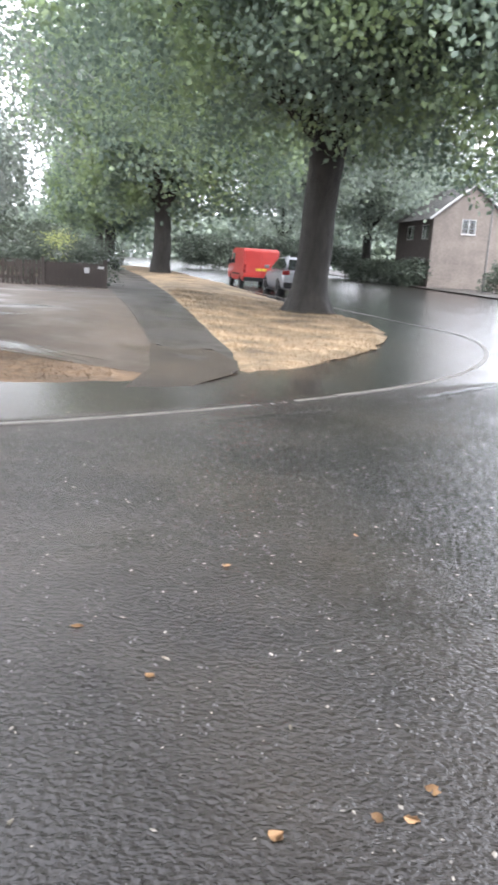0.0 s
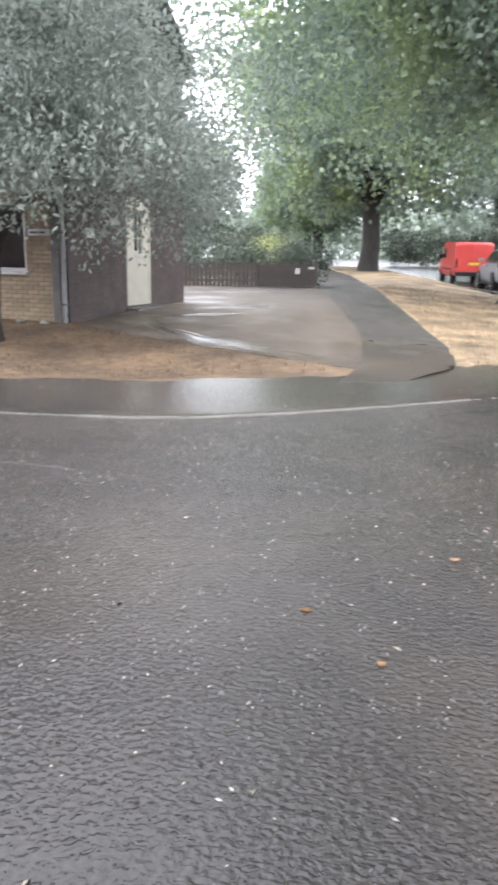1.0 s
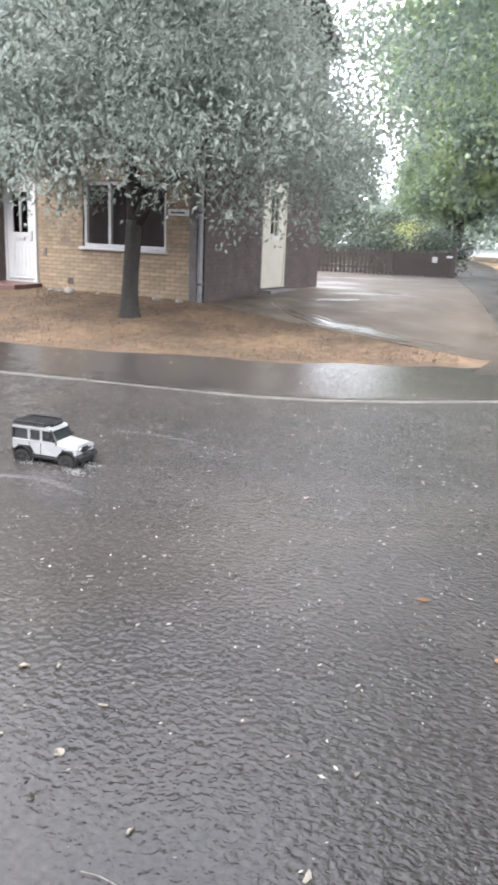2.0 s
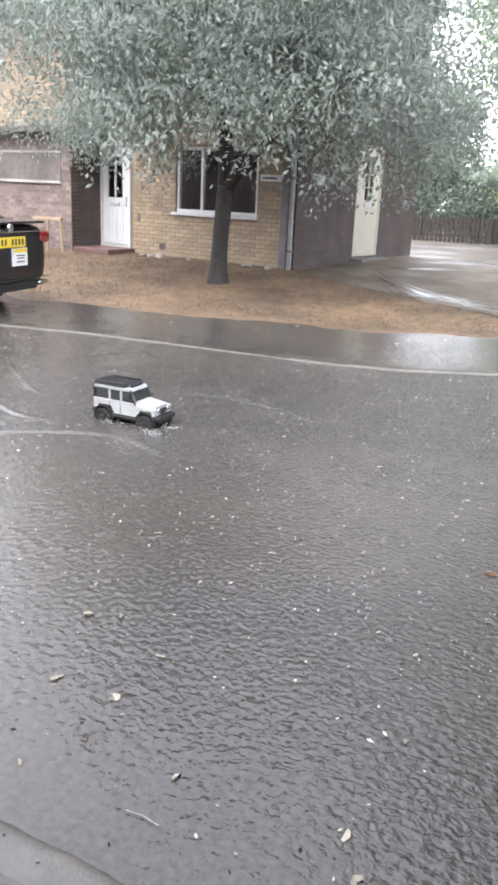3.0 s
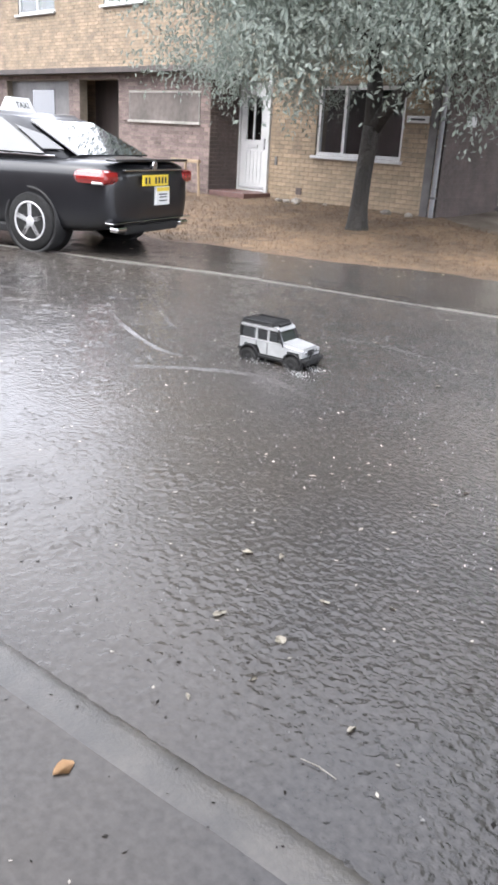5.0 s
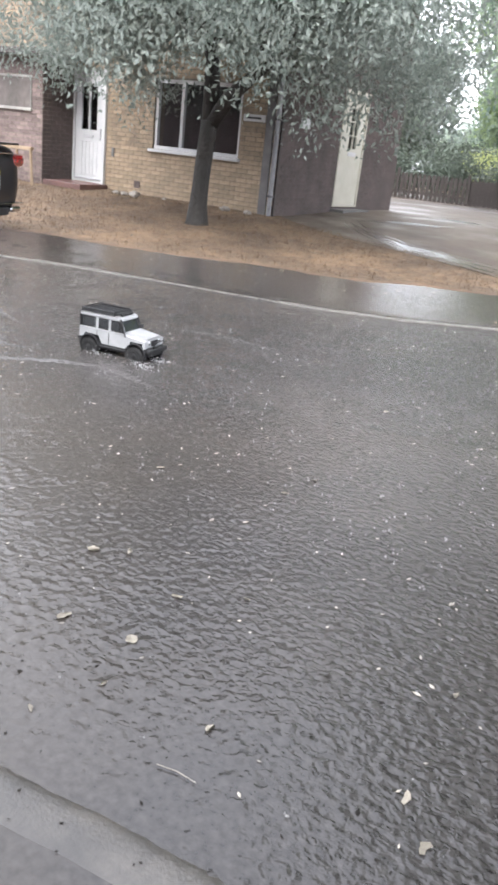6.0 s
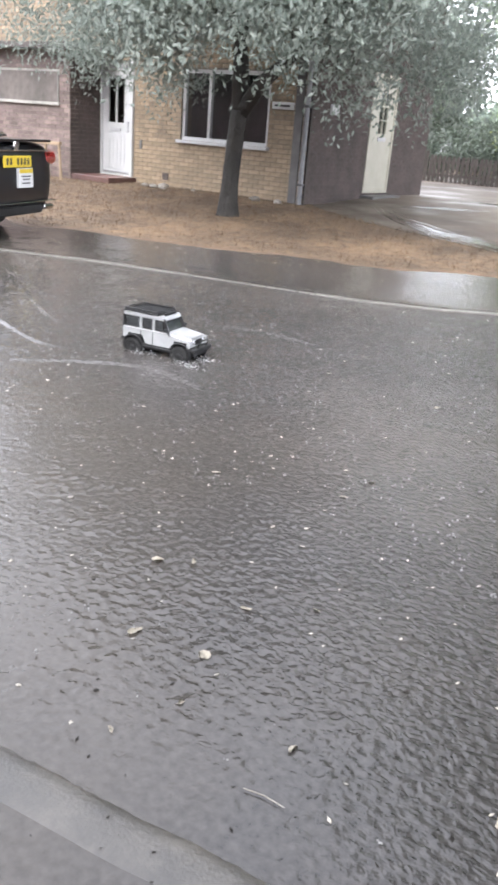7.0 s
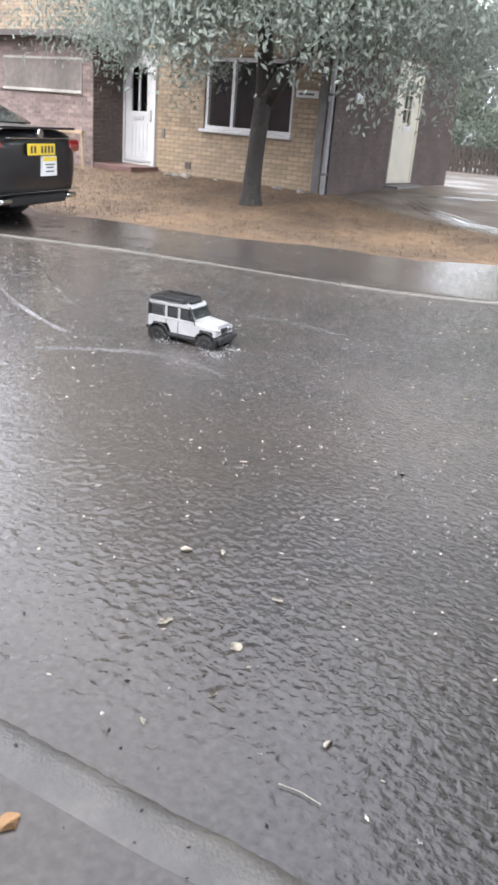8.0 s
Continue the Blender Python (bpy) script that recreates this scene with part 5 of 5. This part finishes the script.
def gabled_house():
    h = thing("gabled_house", pose(7.35, 62, 0.0, 0, 0, 12), "pale brick gabled house with a grey tiled roof", "house")
    D, Wd, E, R = 9.0, 5.8, 5.25, 7.6
    gh = [(2.2, 3.3, 4.1, 5.2)]
    bm = wall_with_holes(0, Wd, -0.3, E, gh, 0, 0.28)
    part("gable_wall", bm, RENDERWALL, h)
    part("gable_peak", loft([[(0, y, E), (Wd, y, E), (Wd / 2, y, R)] for y in (0.0, 0.28)]), RENDERWALL, h)
    lh = [(1.0, 2.6, 3.6, 4.7), (4.6, 6.4, 3.6, 4.7), (1.0, 2.8, 0.9, 2.1), (4.4, 6.6, 0.0, 2.1)]
    bm = wall_with_holes(0.285, D, -0.3, E, lh, 0, 0.28)
    bmesh.ops.transform(bm, matrix=Matrix(((0, 1, 0, 0), (1, 0, 0, 0), (0, 0, 1, 0), (0, 0, 0, 1))), verts=bm.verts)
    part("side_wall", bm, DBRICK, h, "dark brown side wall")
    part("rear_wall", boxed(0, D, -0.3, Wd, D + 0.28, E), RENDERWALL, h)
    part("far_wall", boxed(Wd - 0.28, 0.285, -0.3, Wd, D - 0.005, E), RENDERWALL, h)
    window(h, 2.2, 3.3, 4.1, 5.2, 0.0, (2.75,))
    for a, b, p, q in lh[:3]:
        wn_ = part("window", boxed(0.05, a, p, 0.12, b, q), CARGLASS, h)
        for yy in (a, (a + b) / 2 - 0.03, b - 0.06):
            part("frame", boxed(0.02, yy, p, 0.055, yy + 0.06, q), UPVC, wn_)
        for zz in (p, q - 0.06):
            part("frame", boxed(0.022, a, zz, 0.053, b, zz + 0.06), UPVC, wn_)
    part("garage_door", boxed(0.05, 4.4, 0.0, 0.12, 6.6, 2.1), GREYTRIM, h)
    for s in (0, 1):
        bm = bmesh.new()
        for k in range(16):
            a, b = k / 16, (k + 1.1) / 16
            x0, x1 = -0.35 + (Wd / 2 + 0.35) * a, -0.35 + (Wd / 2 + 0.35) * b
            z0, z1 = E - 0.28 + (R - E + 0.35) * a, E - 0.28 + (R - E + 0.35) * b
            if s:
                x0, x1 = Wd - x0, Wd - x1
            bm.faces.new([bm.verts.new(p) for p in ((x0, -0.2, z0 + 0.09), (x0, D + 0.4, z0 + 0.09), (x1, D + 0.4, z1 + 0.05), (x1, -0.2, z1 + 0.05))])
            bm.faces.new([bm.verts.new(p) for p in ((x0, -0.2, z0 + 0.09), (x0, D + 0.4, z0 + 0.09), (x0, D + 0.4, z0 + 0.03), (x0, -0.2, z0 + 0.03))])
        tagged(part("roof_slope", bm, ROOFTILE, h), kind="stuff")
        x = -0.37 if not s else Wd + 0.37
        part("barge_board", tubed([(x, -0.22, E - 0.2), (Wd / 2, -0.22, R + 0.12)], 0.09, 4), UPVC, h, "white barge board")
    return h


gabled_house()


def lamp_post():
    p = thing("street_lamp", pose(10.6, 57.0, 0.05), "dark steel street lamp post", "street lamp")
    part("post", tubed([(0, 0, 0), (0, 0, 1.2), (0, 0, 1.22), (0, 0, 8.0)], [0.11, 0.11, 0.075, 0.055], 10), GREYTRIM, p)
    part("arm", tubed([(0, 0, 7.9), (-0.1, -0.1, 8.3), (-0.7, -0.5, 8.4)], 0.035, 8), GREYTRIM, p)
    part("lantern", boxed(-1.1, -0.62, 8.32, -0.6, -0.42, 8.48, bevel=0.04), UPVC, p)


lamp_post()
hedge("garden_hedge", [(11.2, 55.5), (13, 55.8), (18, 57)], 2.3, 0.8, 41, LEAF_HEDGE, "dark garden hedge beside the lamp post", 220, 0.2)
hedge("roadside_hedge", [(1.5, 76), (4.5, 68), (6.5, 62)], 2.0, 0.8, 42, LEAF_HEDGE, "dark hedge along the side road", 260, 0.22)
hedge("avenue_hedge", [(-14, 78), (-8, 82), (2, 80)], 3.4, 1.5, 43, LEAF_HEDGE, "dark hedge across the far end of the road", 380, 0.25)
hedge("field_hedge", [(-60, 70), (-40, 66), (-22, 60)], 3.2, 1.2, 44, LEAF_HEDGE, "dark hedge beyond the field", 420, 0.25)
hedge("yellow_bush", [(-11.75, 33.9), (-11.45, 34.1)], 1.85, 0.3, 45, LEAF_YELLOW, "small yellow-green bush behind the fence", 26, 0.09)
for ob in (o for o in scene.objects if o.name.startswith("yellow_bush")):
    ob["category"] = "bush"


def brick_wall_annex():
    a = thing("garden_wall", pose(-7.9, 16.2, 0), "red brick garden wall behind the house", "wall")
    part("wall_core", boxed(-4, 0, 0.0, 0.1, 0.2, 2.1), MORTAR, a)
    v, f, _ = wall_bricks(-4, 0.1, 0.2, 2.1, [], lambda u, d, z: (u, -d, z), seed=8)
    tagged(part("brickwork", (v, f), RBRICK, a), kind="stuff")
    part("coping", boxed(-4, -0.03, 2.1, 0.13, 0.23, 2.17, bevel=0.01), KERB, a)


brick_wall_annex()


def timber_bench():
    b = thing("timber_stool", pose(-12.55, 10.55, rise(-12.55, 10.55), 0, 0, 8), "small pale timber frame standing against the brick store", "stool")
    part("top_rail", boxed(-0.36, -0.04, 0.62, 0.36, 0.04, 0.68, bevel=0.008), PALETIMBER, b)
    for x in (-0.32, 0.0, 0.32):
        part("leg", tubed([(x + (0.04 if x > 0 else -0.04), 0, 0.0), (x, 0, 0.63)], 0.026, 6), PALETIMBER, b)


timber_bench()

# ---- litter and water ----
PALESCRAP = mat("pale_leaf_scrap", (0.2, 0.18, 0.15), (0.36, 0.33, 0.28), 30, 0.4, vary=0.6, big=0)
# near-black flakes: painted shade of rain dimples, and grit on the kerb
DIMPLE_GRIT = mat("dimple_shade_and_grit", (0.012, 0.011, 0.01), (0.03, 0.027, 0.024), 30, 0.8, vary=0.4, big=0, spec=0.05)


def leaf_mesh(seed, material):
    rnd = random.Random(seed)
    bm = bmesh.new()
    n = 9
    slim = rnd.uniform(0.18, 0.4)
    pts = [(0.5 * math.cos(2 * math.pi * k / n) * (1 + rnd.uniform(-.4, .3)), slim * math.sin(2 * math.pi * k / n) * (1 + rnd.uniform(-.5, .5))) for k in range(n)]
    rim = [bm.verts.new((x, y, 0.05 * abs(y) + rnd.uniform(0, 0.03))) for x, y in pts]
    c = bm.verts.new((0, 0, 0.0))
    for k in range(n):
        bm.faces.new((c, rim[k], rim[(k + 1) % n]))
    bmesh.ops.solidify(bm, geom=bm.faces[:], thickness=0.02)
    me = bpy.data.meshes.new("fallen_leaf")
    bm.to_mesh(me)
    bm.free()
    me.materials.append(material)
    return me


LEAVES = [leaf_mesh(k, FALLEN) for k in range(9)]
ORANGE_LEAVES = [leaf_mesh(20 + k, FALLEN_ORANGE) for k in range(4)]
rnd = random.Random(77)
spots = [(-0.31, 2.64), (-0.7, 2.97), (-0.17, 3.8), (0.52, 4.46), (0.7, 2.16), (0.62, 2.01), (0.52, 2.0), (0.23, 1.87), (-0.28, 2.78), (0.24, 2.41), (-1.68, 3.86), (-1.16, 1.79), (-1.47, 2.73), (-1.2, 1.23), (-1.69, 1.69), (-1.26, 1.06), (-1.25, 0.7), (-1.27, 1.41), (-1.48, 1.37), (-1.32, 1.66), (-1.98, 2.36), (-1.49, 2.53), (-2.4, 3.96), (-1.67, 3.24), (-6.04, 5.36), (-5.15, 5.92), (-0.91, 1.28), (-0.47, 1.39), (-0.39, 1.29), (-0.51, 1.79), (-2.47, 4.27), (-5.04, 5.89), (-1.6, 1.76)]
for i, (x, y) in enumerate(spots):
    orange = i < 8 or y < 0.8
    o = new("fallen_leaf", rnd.choice(ORANGE_LEAVES if orange else LEAVES))
    k = rnd.uniform(0.042, 0.06) if orange else rnd.uniform(0.022, 0.045)
    o.matrix_world = pose(x, y, 0.004 if y > 1.0 else 0.008, rnd.uniform(-6, 6), rnd.uniform(-6, 6), rnd.uniform(0, 360)) @ Matrix.Scale(k, 4)
    tagged(o, "wet orange-brown leaf floating on the flood water" if orange else "wet yellow-brown leaf floating on the flood water", "leaf", "fallen leaves")
tagged(part("twig", tubed([(-0.926, 1.114, 0.006), (-0.882, 1.126, 0.006), (-0.831, 1.127, 0.006)], [0.0012, 0.0016, 0.0009], 6), PALESCRAP), "thin pale twig floating in the shallow water", "twig")


def specks(name, n, area, size, material, seed, label, category, keep=None, z=0.002):
    """Tiny flakes strewn over the water, as scraps and as dark dimple marks."""
    r = random.Random(seed)
    v, f = [], []
    while len(f) < n * 2:
        x, y = r.uniform(area[0], area[1]), r.uniform(area[2], area[3])
        if keep and not keep(x, y):
            continue
        s, a = size * r.uniform(0.4, 1.5), r.uniform(0, math.pi)
        c, d = math.cos(a) * s, math.sin(a) * s
        q = r.uniform(0.3, 0.7)
        k = len(v)
        v += [(x - c, y - d, z), (x + d * q, y - c * q, z), (x + c, y + d, z + 0.001), (x - d * q, y + c * q, z), (x, y, z + s * 0.25)]
        f += [(k, k + 1, k + 4), (k + 1, k + 2, k + 4), (k + 2, k + 3, k + 4), (k + 3, k, k + 4)]
    return tagged(part(name, (v, f), material), label, category, kind="stuff")


over = lambda x, y: y > 1.0 + 0.12 * x and y < 6.3 + 0.3 * (x + 3)
near_zone = lambda x, y: over(x, y) and y < 3.2
specks("near_litter", 330, (-2.6, 1.6, 1.0, 3.2), 0.0065, PALESCRAP, 15, "pale scraps of leaf floating near the kerb", "litter", near_zone)
# dark flakes here and on the pavement paint the shaded dents of raindrops
specks("dark_litter", 900, (-2.6, 1.6, 0.95, 3.2), 0.0062, DIMPLE_GRIT, 16, "dark flecks painting the shade of rain dimples near the kerb", "litter", near_zone)
specks("pavement_grit", 150, (-2.4, 0.2, 0.25, 0.76), 0.0055, DIMPLE_GRIT, 17, "dark flecks painting the shade of rain dimples on the pavement", "litter", lambda x, y: y < 0.86 + 0.13 * (x + 0.64), 0.006)
specks("pavement_litter", 40, (-2.4, 0.2, 0.25, 0.76), 0.006, PALESCRAP, 18, "pale scraps of leaf lying on the pavement", "litter", lambda x, y: y < 0.86 + 0.13 * (x + 0.64), 0.006)
specks("kerb_litter", 70, (-2.4, 0.2, 0.6, 0.95), 0.0045, DIMPLE_GRIT, 19, "dark grit caught along the kerb", "litter", lambda x, y: abs(y - 0.905 - 0.13 * (x + 0.64)) < 0.05, 0.0085)
specks("floating_litter", 1800, (-8, 4, 1.6, 8), 0.011, PALESCRAP, 5, "scraps of leaf and twig floating on the water", "litter", over)


def ridge(name, points, width, height, label):
    """A low smooth wave on the water along a line."""
    line = [Vector((x, y, 0)) for x, y in arc(points, 0.08)]
    v, f = [], []
    prof = (-1.0, -0.6, -0.25, 0.0, 0.25, 0.6, 1.0)
    for i, p in enumerate(line):
        d = (line[min(i + 1, len(line) - 1)] - line[max(i - 1, 0)]).normalized()
        n = Vector((-d.y, d.x, 0))
        t = i / (len(line) - 1)
        h = height * math.sin(math.pi * min(max(t, 0.0), 1.0)) ** 0.5 * (0.75 + 0.5 * noise.noise(p * 3))
        for k in prof:
            q = p + n * k * width * (0.8 + 0.4 * noise.noise(p * 2.0))
            v.append((q.x, q.y, -0.002 + h * math.exp(-3.0 * k * k)))
    w = len(prof)
    for i in range(len(line) - 1):
        for k in range(w - 1):
            a = i * w + k
            f.append((a, a + 1, a + w + 1, a + w))
    return tagged(part(name, (v, f), FLOOD, smooth=True), label, "water", kind="structure")


ridge("water_wake", [(-5.19, 3.58), (-4.53, 3.3), (-3.93, 3.14), (-3.53, 3.26)], 0.06, 0.010, "curved wake left on the flood water")
ridge("water_wake", [(-3.78, 2.75), (-3.54, 3.0), (-3.17, 3.24), (-2.78, 3.2), (-2.45, 3.1)], 0.07, 0.016, "bow wave spreading from the model car")
ridge("water_wake", [(-3.63, 4.35), (-3.2, 4.49), (-2.64, 4.45), (-2.09, 4.27)], 0.06, 0.014, "low ripple line on the flood water")
ridge("water_wake", [(-5.6, 4.3), (-5.0, 3.95), (-4.4, 3.62), (-3.75, 3.5)], 0.055, 0.010, "curved wake left on the flood water")
ridge("water_wake", [(-0.83, 7.41), (-0.26, 7.94), (0.44, 8.57)], 0.07, 0.020, "low ripple line beside the kerb")
ridge("water_wake", [(1.3, 9.65), (1.67, 10.1), (2.21, 10.82), (2.71, 11.48)], 0.08, 0.024, "low ripple line beside the kerb")
ridge("water_wake", [(-1.5, 4.85), (-1.2, 4.73), (-0.82, 4.49), (-0.46, 4.26)], 0.09, 0.013, "low ripple line on the flood water")


def worn_line(points, width, seed):
    """A worn painted road line, broken into flakes, that shows through the shallow water."""
    r = random.Random(seed)
    line = arc(points, 0.05)
    v, f = [], []
    for x, y in line:
        for _ in range(9):
            u = r.gauss(0, 0.4) * width
            px, py = x + r.uniform(-0.04, 0.04), y + u
            if noise.noise((px * 2.2, py * 5.0, seed)) < -0.12:
                continue
            a, b = r.uniform(0.006, 0.022), r.uniform(0.003, 0.008)
            k = len(v)
            v += [(px - a, py - a * 0.35, 0.0030), (px, py - b, 0.0034), (px + a, py + a * 0.35, 0.0030), (px, py + b, 0.0036)]
            f.append((k, k + 1, k + 2, k + 3))
    return tagged(part("road_marking", (v, f), LINEPAINT), "worn pale road line showing faintly through the water", "road marking", kind="stuff")


LINEPAINT = mat("worn_road_paint", (0.075, 0.073, 0.069), (0.13, 0.127, 0.12), 25, 0.25, vary=0.4, big=0.3)
worn_line([(-3.1, 3.06), (-2.4, 3.27), (-1.5, 3.62), (-0.6, 4.05), (0.2, 4.35)], 0.06, 4)


def splash(x, y, n, spread, seed, big=1.0):
    r = random.Random(seed)
    v, f = [], []
    for _ in range(n):
        p = Vector((x + r.gauss(0, spread), y + r.gauss(0, spread * 0.5), abs(r.gauss(0, 0.012))))
        s = r.uniform(0.0012, 0.0038) * big
        k = len(v)
        for dx, dy, dz in ((s, 0, 0), (-s, 0, 0), (0, s, 0), (0, -s, 0), (0, 0, s * 1.4), (0, 0, -s)):
            v.append((p.x + dx, p.y + dy, p.z + dz))
        for q in ((0, 2, 4), (2, 1, 4), (1, 3, 4), (3, 0, 4), (2, 0, 5), (1, 2, 5), (3, 1, 5), (0, 3, 5)):
            f.append(tuple(k + m for m in q))
    return v, f


sv, sf = [], []
for x, y, n, sp in ((-3.02, 3.42, 130, 0.05), (-3.38, 3.42, 50, 0.05), (-3.05, 3.60, 80, 0.05)):
    v, f = splash(x, y, n, sp, int(100 * x + n))
    sf += [tuple(i + len(sv) for i in q) for q in f]
    sv += v
tagged(part("water_splash", (sv, sf), FOAM), "white splash where the model car's wheels part the water", "water", kind="stuff")

# raindrop splashes: little crowns of drops all over the flood
rv, rf = [], []
r = random.Random(8)
while len(rf) < 2600 * 8:
    x, y = r.uniform(-8, 4), 1.1 + 8 * r.random() ** 1.3
    if over(x, y):
        v, f = splash(x, y, 1 + r.randrange(3), 0.006, r.randrange(10 ** 6))
        rf += [tuple(i + len(rv) for i in q) for q in f]
        rv += v
spots_left = 2400
while spots_left:
    x, y = r.uniform(-7.5, 3.5), 2.2 + 5.5 * r.random()
    if over(x, y):
        spots_left -= 1
        v, f = splash(x, y, 2 + r.randrange(3), 0.011, r.randrange(10 ** 6), 1.6)
        rf += [tuple(i + len(rv) for i in q) for q in f]
        rv += v
tagged(part("rain_splashes", (rv, rf), SPRAY), "tiny white splashes of raindrops on the water", "water", kind="stuff")


def rivulet(points, width, seed):
    """A thin braided run of rainwater across the yard."""
    rnd = random.Random(seed)
    v, f = [], []
    for strand in range(14):
        off, k0 = rnd.uniform(-1, 1) * width, len(v)
        line = arc(points, 0.12)
        lo = rnd.randint(0, len(line) // 2)
        line = line[lo:len(line) - rnd.randint(0, len(line) // 4)]
        for i, (x, y) in enumerate(line):
            e = max(0.0, math.sin(math.pi * i / (len(line) - 1))) ** 0.5
            w = (0.006 + 0.04 * abs(noise.noise((x * 2.5, y * 2.5, seed + strand)))) * e + 0.002
            c = y + off + 0.12 * noise.noise((x * 1.7, seed * 3.1, strand))
            for s in (-1, 1):
                v.append((x + 0.2 * s * w, c + s * w, rise(x, c + s * w) + rough_ground(x, c + s * w, 0.012) + 0.014))
        for i in range(len(line) - 1):
            a = k0 + 2 * i
            f.append((a, a + 2, a + 3, a + 1))
    return tagged(part("rainwater", (v, f), RUNOFF, smooth=True), "thin bright run of rainwater crossing the brown yard", "water", kind="structure")


RUNOFF = mat("rainwater_film", (0.10, 0.08, 0.065), (0.16, 0.135, 0.115), 4, 0.16, 0.5, 14, big=0.2, bdist=0.02)
rivulet([(-6.6, 12.6), (-5.98, 11.85), (-4.84, 10.98), (-4.03, 10.75), (-3.3, 10.55), (-2.7, 10.4)], 0.34, 3)
rivulet([(-6.6, 12.9), (-6.1, 13.5), (-5.7, 13.85), (-5.2, 14.1)], 0.22, 5)
rivulet([(-6.4, 15.4), (-6.0, 15.8), (-5.3, 15.9)], 0.25, 8)

RUBBLE = mat("pale_rubble", (0.30, 0.27, 0.23), (0.44, 0.40, 0.35), 30, 0.7, 0.5, 90)


def rubble(x, y, r, seed):
    bm = bmesh.new()
    bmesh.ops.create_icosphere(bm, subdivisions=2, radius=r)
    for v in bm.verts:
        v.co *= 1 + 0.45 * noise.noise(v.co / r * 1.1 + Vector((seed, 0, 0)))
        v.co.z *= 0.6
    o = part("stone", bm, RUBBLE, smooth=True)
    o.matrix_world = pose(x, y, rise(x, y) + rough_ground(x, y, 0.012) + r * 0.35 + 0.004, 0, 0, seed * 47)
    tagged(o, "pale broken stone lying at the foot of the brick wall", "stone", "rubble by the wall")


for k, (x, y, r) in enumerate(((-10.35, 11.45, 0.07), (-10.52, 11.36, 0.05), (-10.2, 11.3, 0.035), (-10.75, 11.4, 0.045), (-8.29, 11.48, 0.055), (-8.42, 11.55, 0.03), (-7.85, 11.5, 0.05), (-9.7, 11.52, 0.03))):
    rubble(x, y - 0.06, r * 1.5, k + 1)


def litter(name, places, sizes, material, seed, label):
    """Small curled flakes of leaf and twig lying at the given places."""
    r = random.Random(seed)
    v, f = [], []
    for x, y, z in places:
        a, l = r.uniform(0, 6.3), r.uniform(*sizes)
        w = l * r.uniform(0.15, 0.5)
        c, s = math.cos(a), math.sin(a)
        k = len(v)
        for u, t, h in ((-l, 0, 0.0), (-l * 0.2, -w, 0.15), (l, 0, 0.05), (l * 0.1, w, 0.25)):
            v.append((x + c * u - s * t, y + s * u + c * t, z + h * l))
        f += [(k, k + 1, k + 3), (k + 1, k + 2, k + 3)]
    return tagged(part(name, (v, f), material), label, "litter", kind="stuff")


PALELITTER = mat("pale_dead_leaf", (0.36, 0.28, 0.18), (0.56, 0.47, 0.34), 20, 0.6, vary=0.5)
DARKLITTER = mat("rotted_leaf", (0.05, 0.036, 0.026), (0.12, 0.085, 0.055), 20, 0.6, vary=0.4)
r = random.Random(77)
verge, drift = [], []
while len(verge) < 420:
    x, y = r.uniform(-12.5, -2.4), r.uniform(6.8, 11.5)
    h = rise(x, y) + rough_ground(x, y, 0.012)
    if h > 0.02 and y < 11.4 - 0.32 * max(0, x + 7.3):
        verge.append((x, y, h + 0.012))
while len(drift) < 150:
    x = r.uniform(-8.5, 0.8)
    y = (7.75 + 0.30 * (x + 5.0)) - abs(r.gauss(0, 0.8)) if x < -1.5 else r.uniform(0.85 * x + 8.9, 0.85 * x + 10.2)
    if y > 5.4:
        drift.append((x, y, 0.006))
litter("verge_litter", verge[:280], (0.015, 0.04), DARKLITTER, 5, "dark rotted leaves and twigs strewn over the verge")
litter("pale_litter", verge[280:], (0.012, 0.03), PALELITTER, 6, "pale dead leaves strewn over the verge")
litter("floating_litter", drift, (0.012, 0.032), PALELITTER, 7, "pale leaf scraps floating on the flood along the kerb")
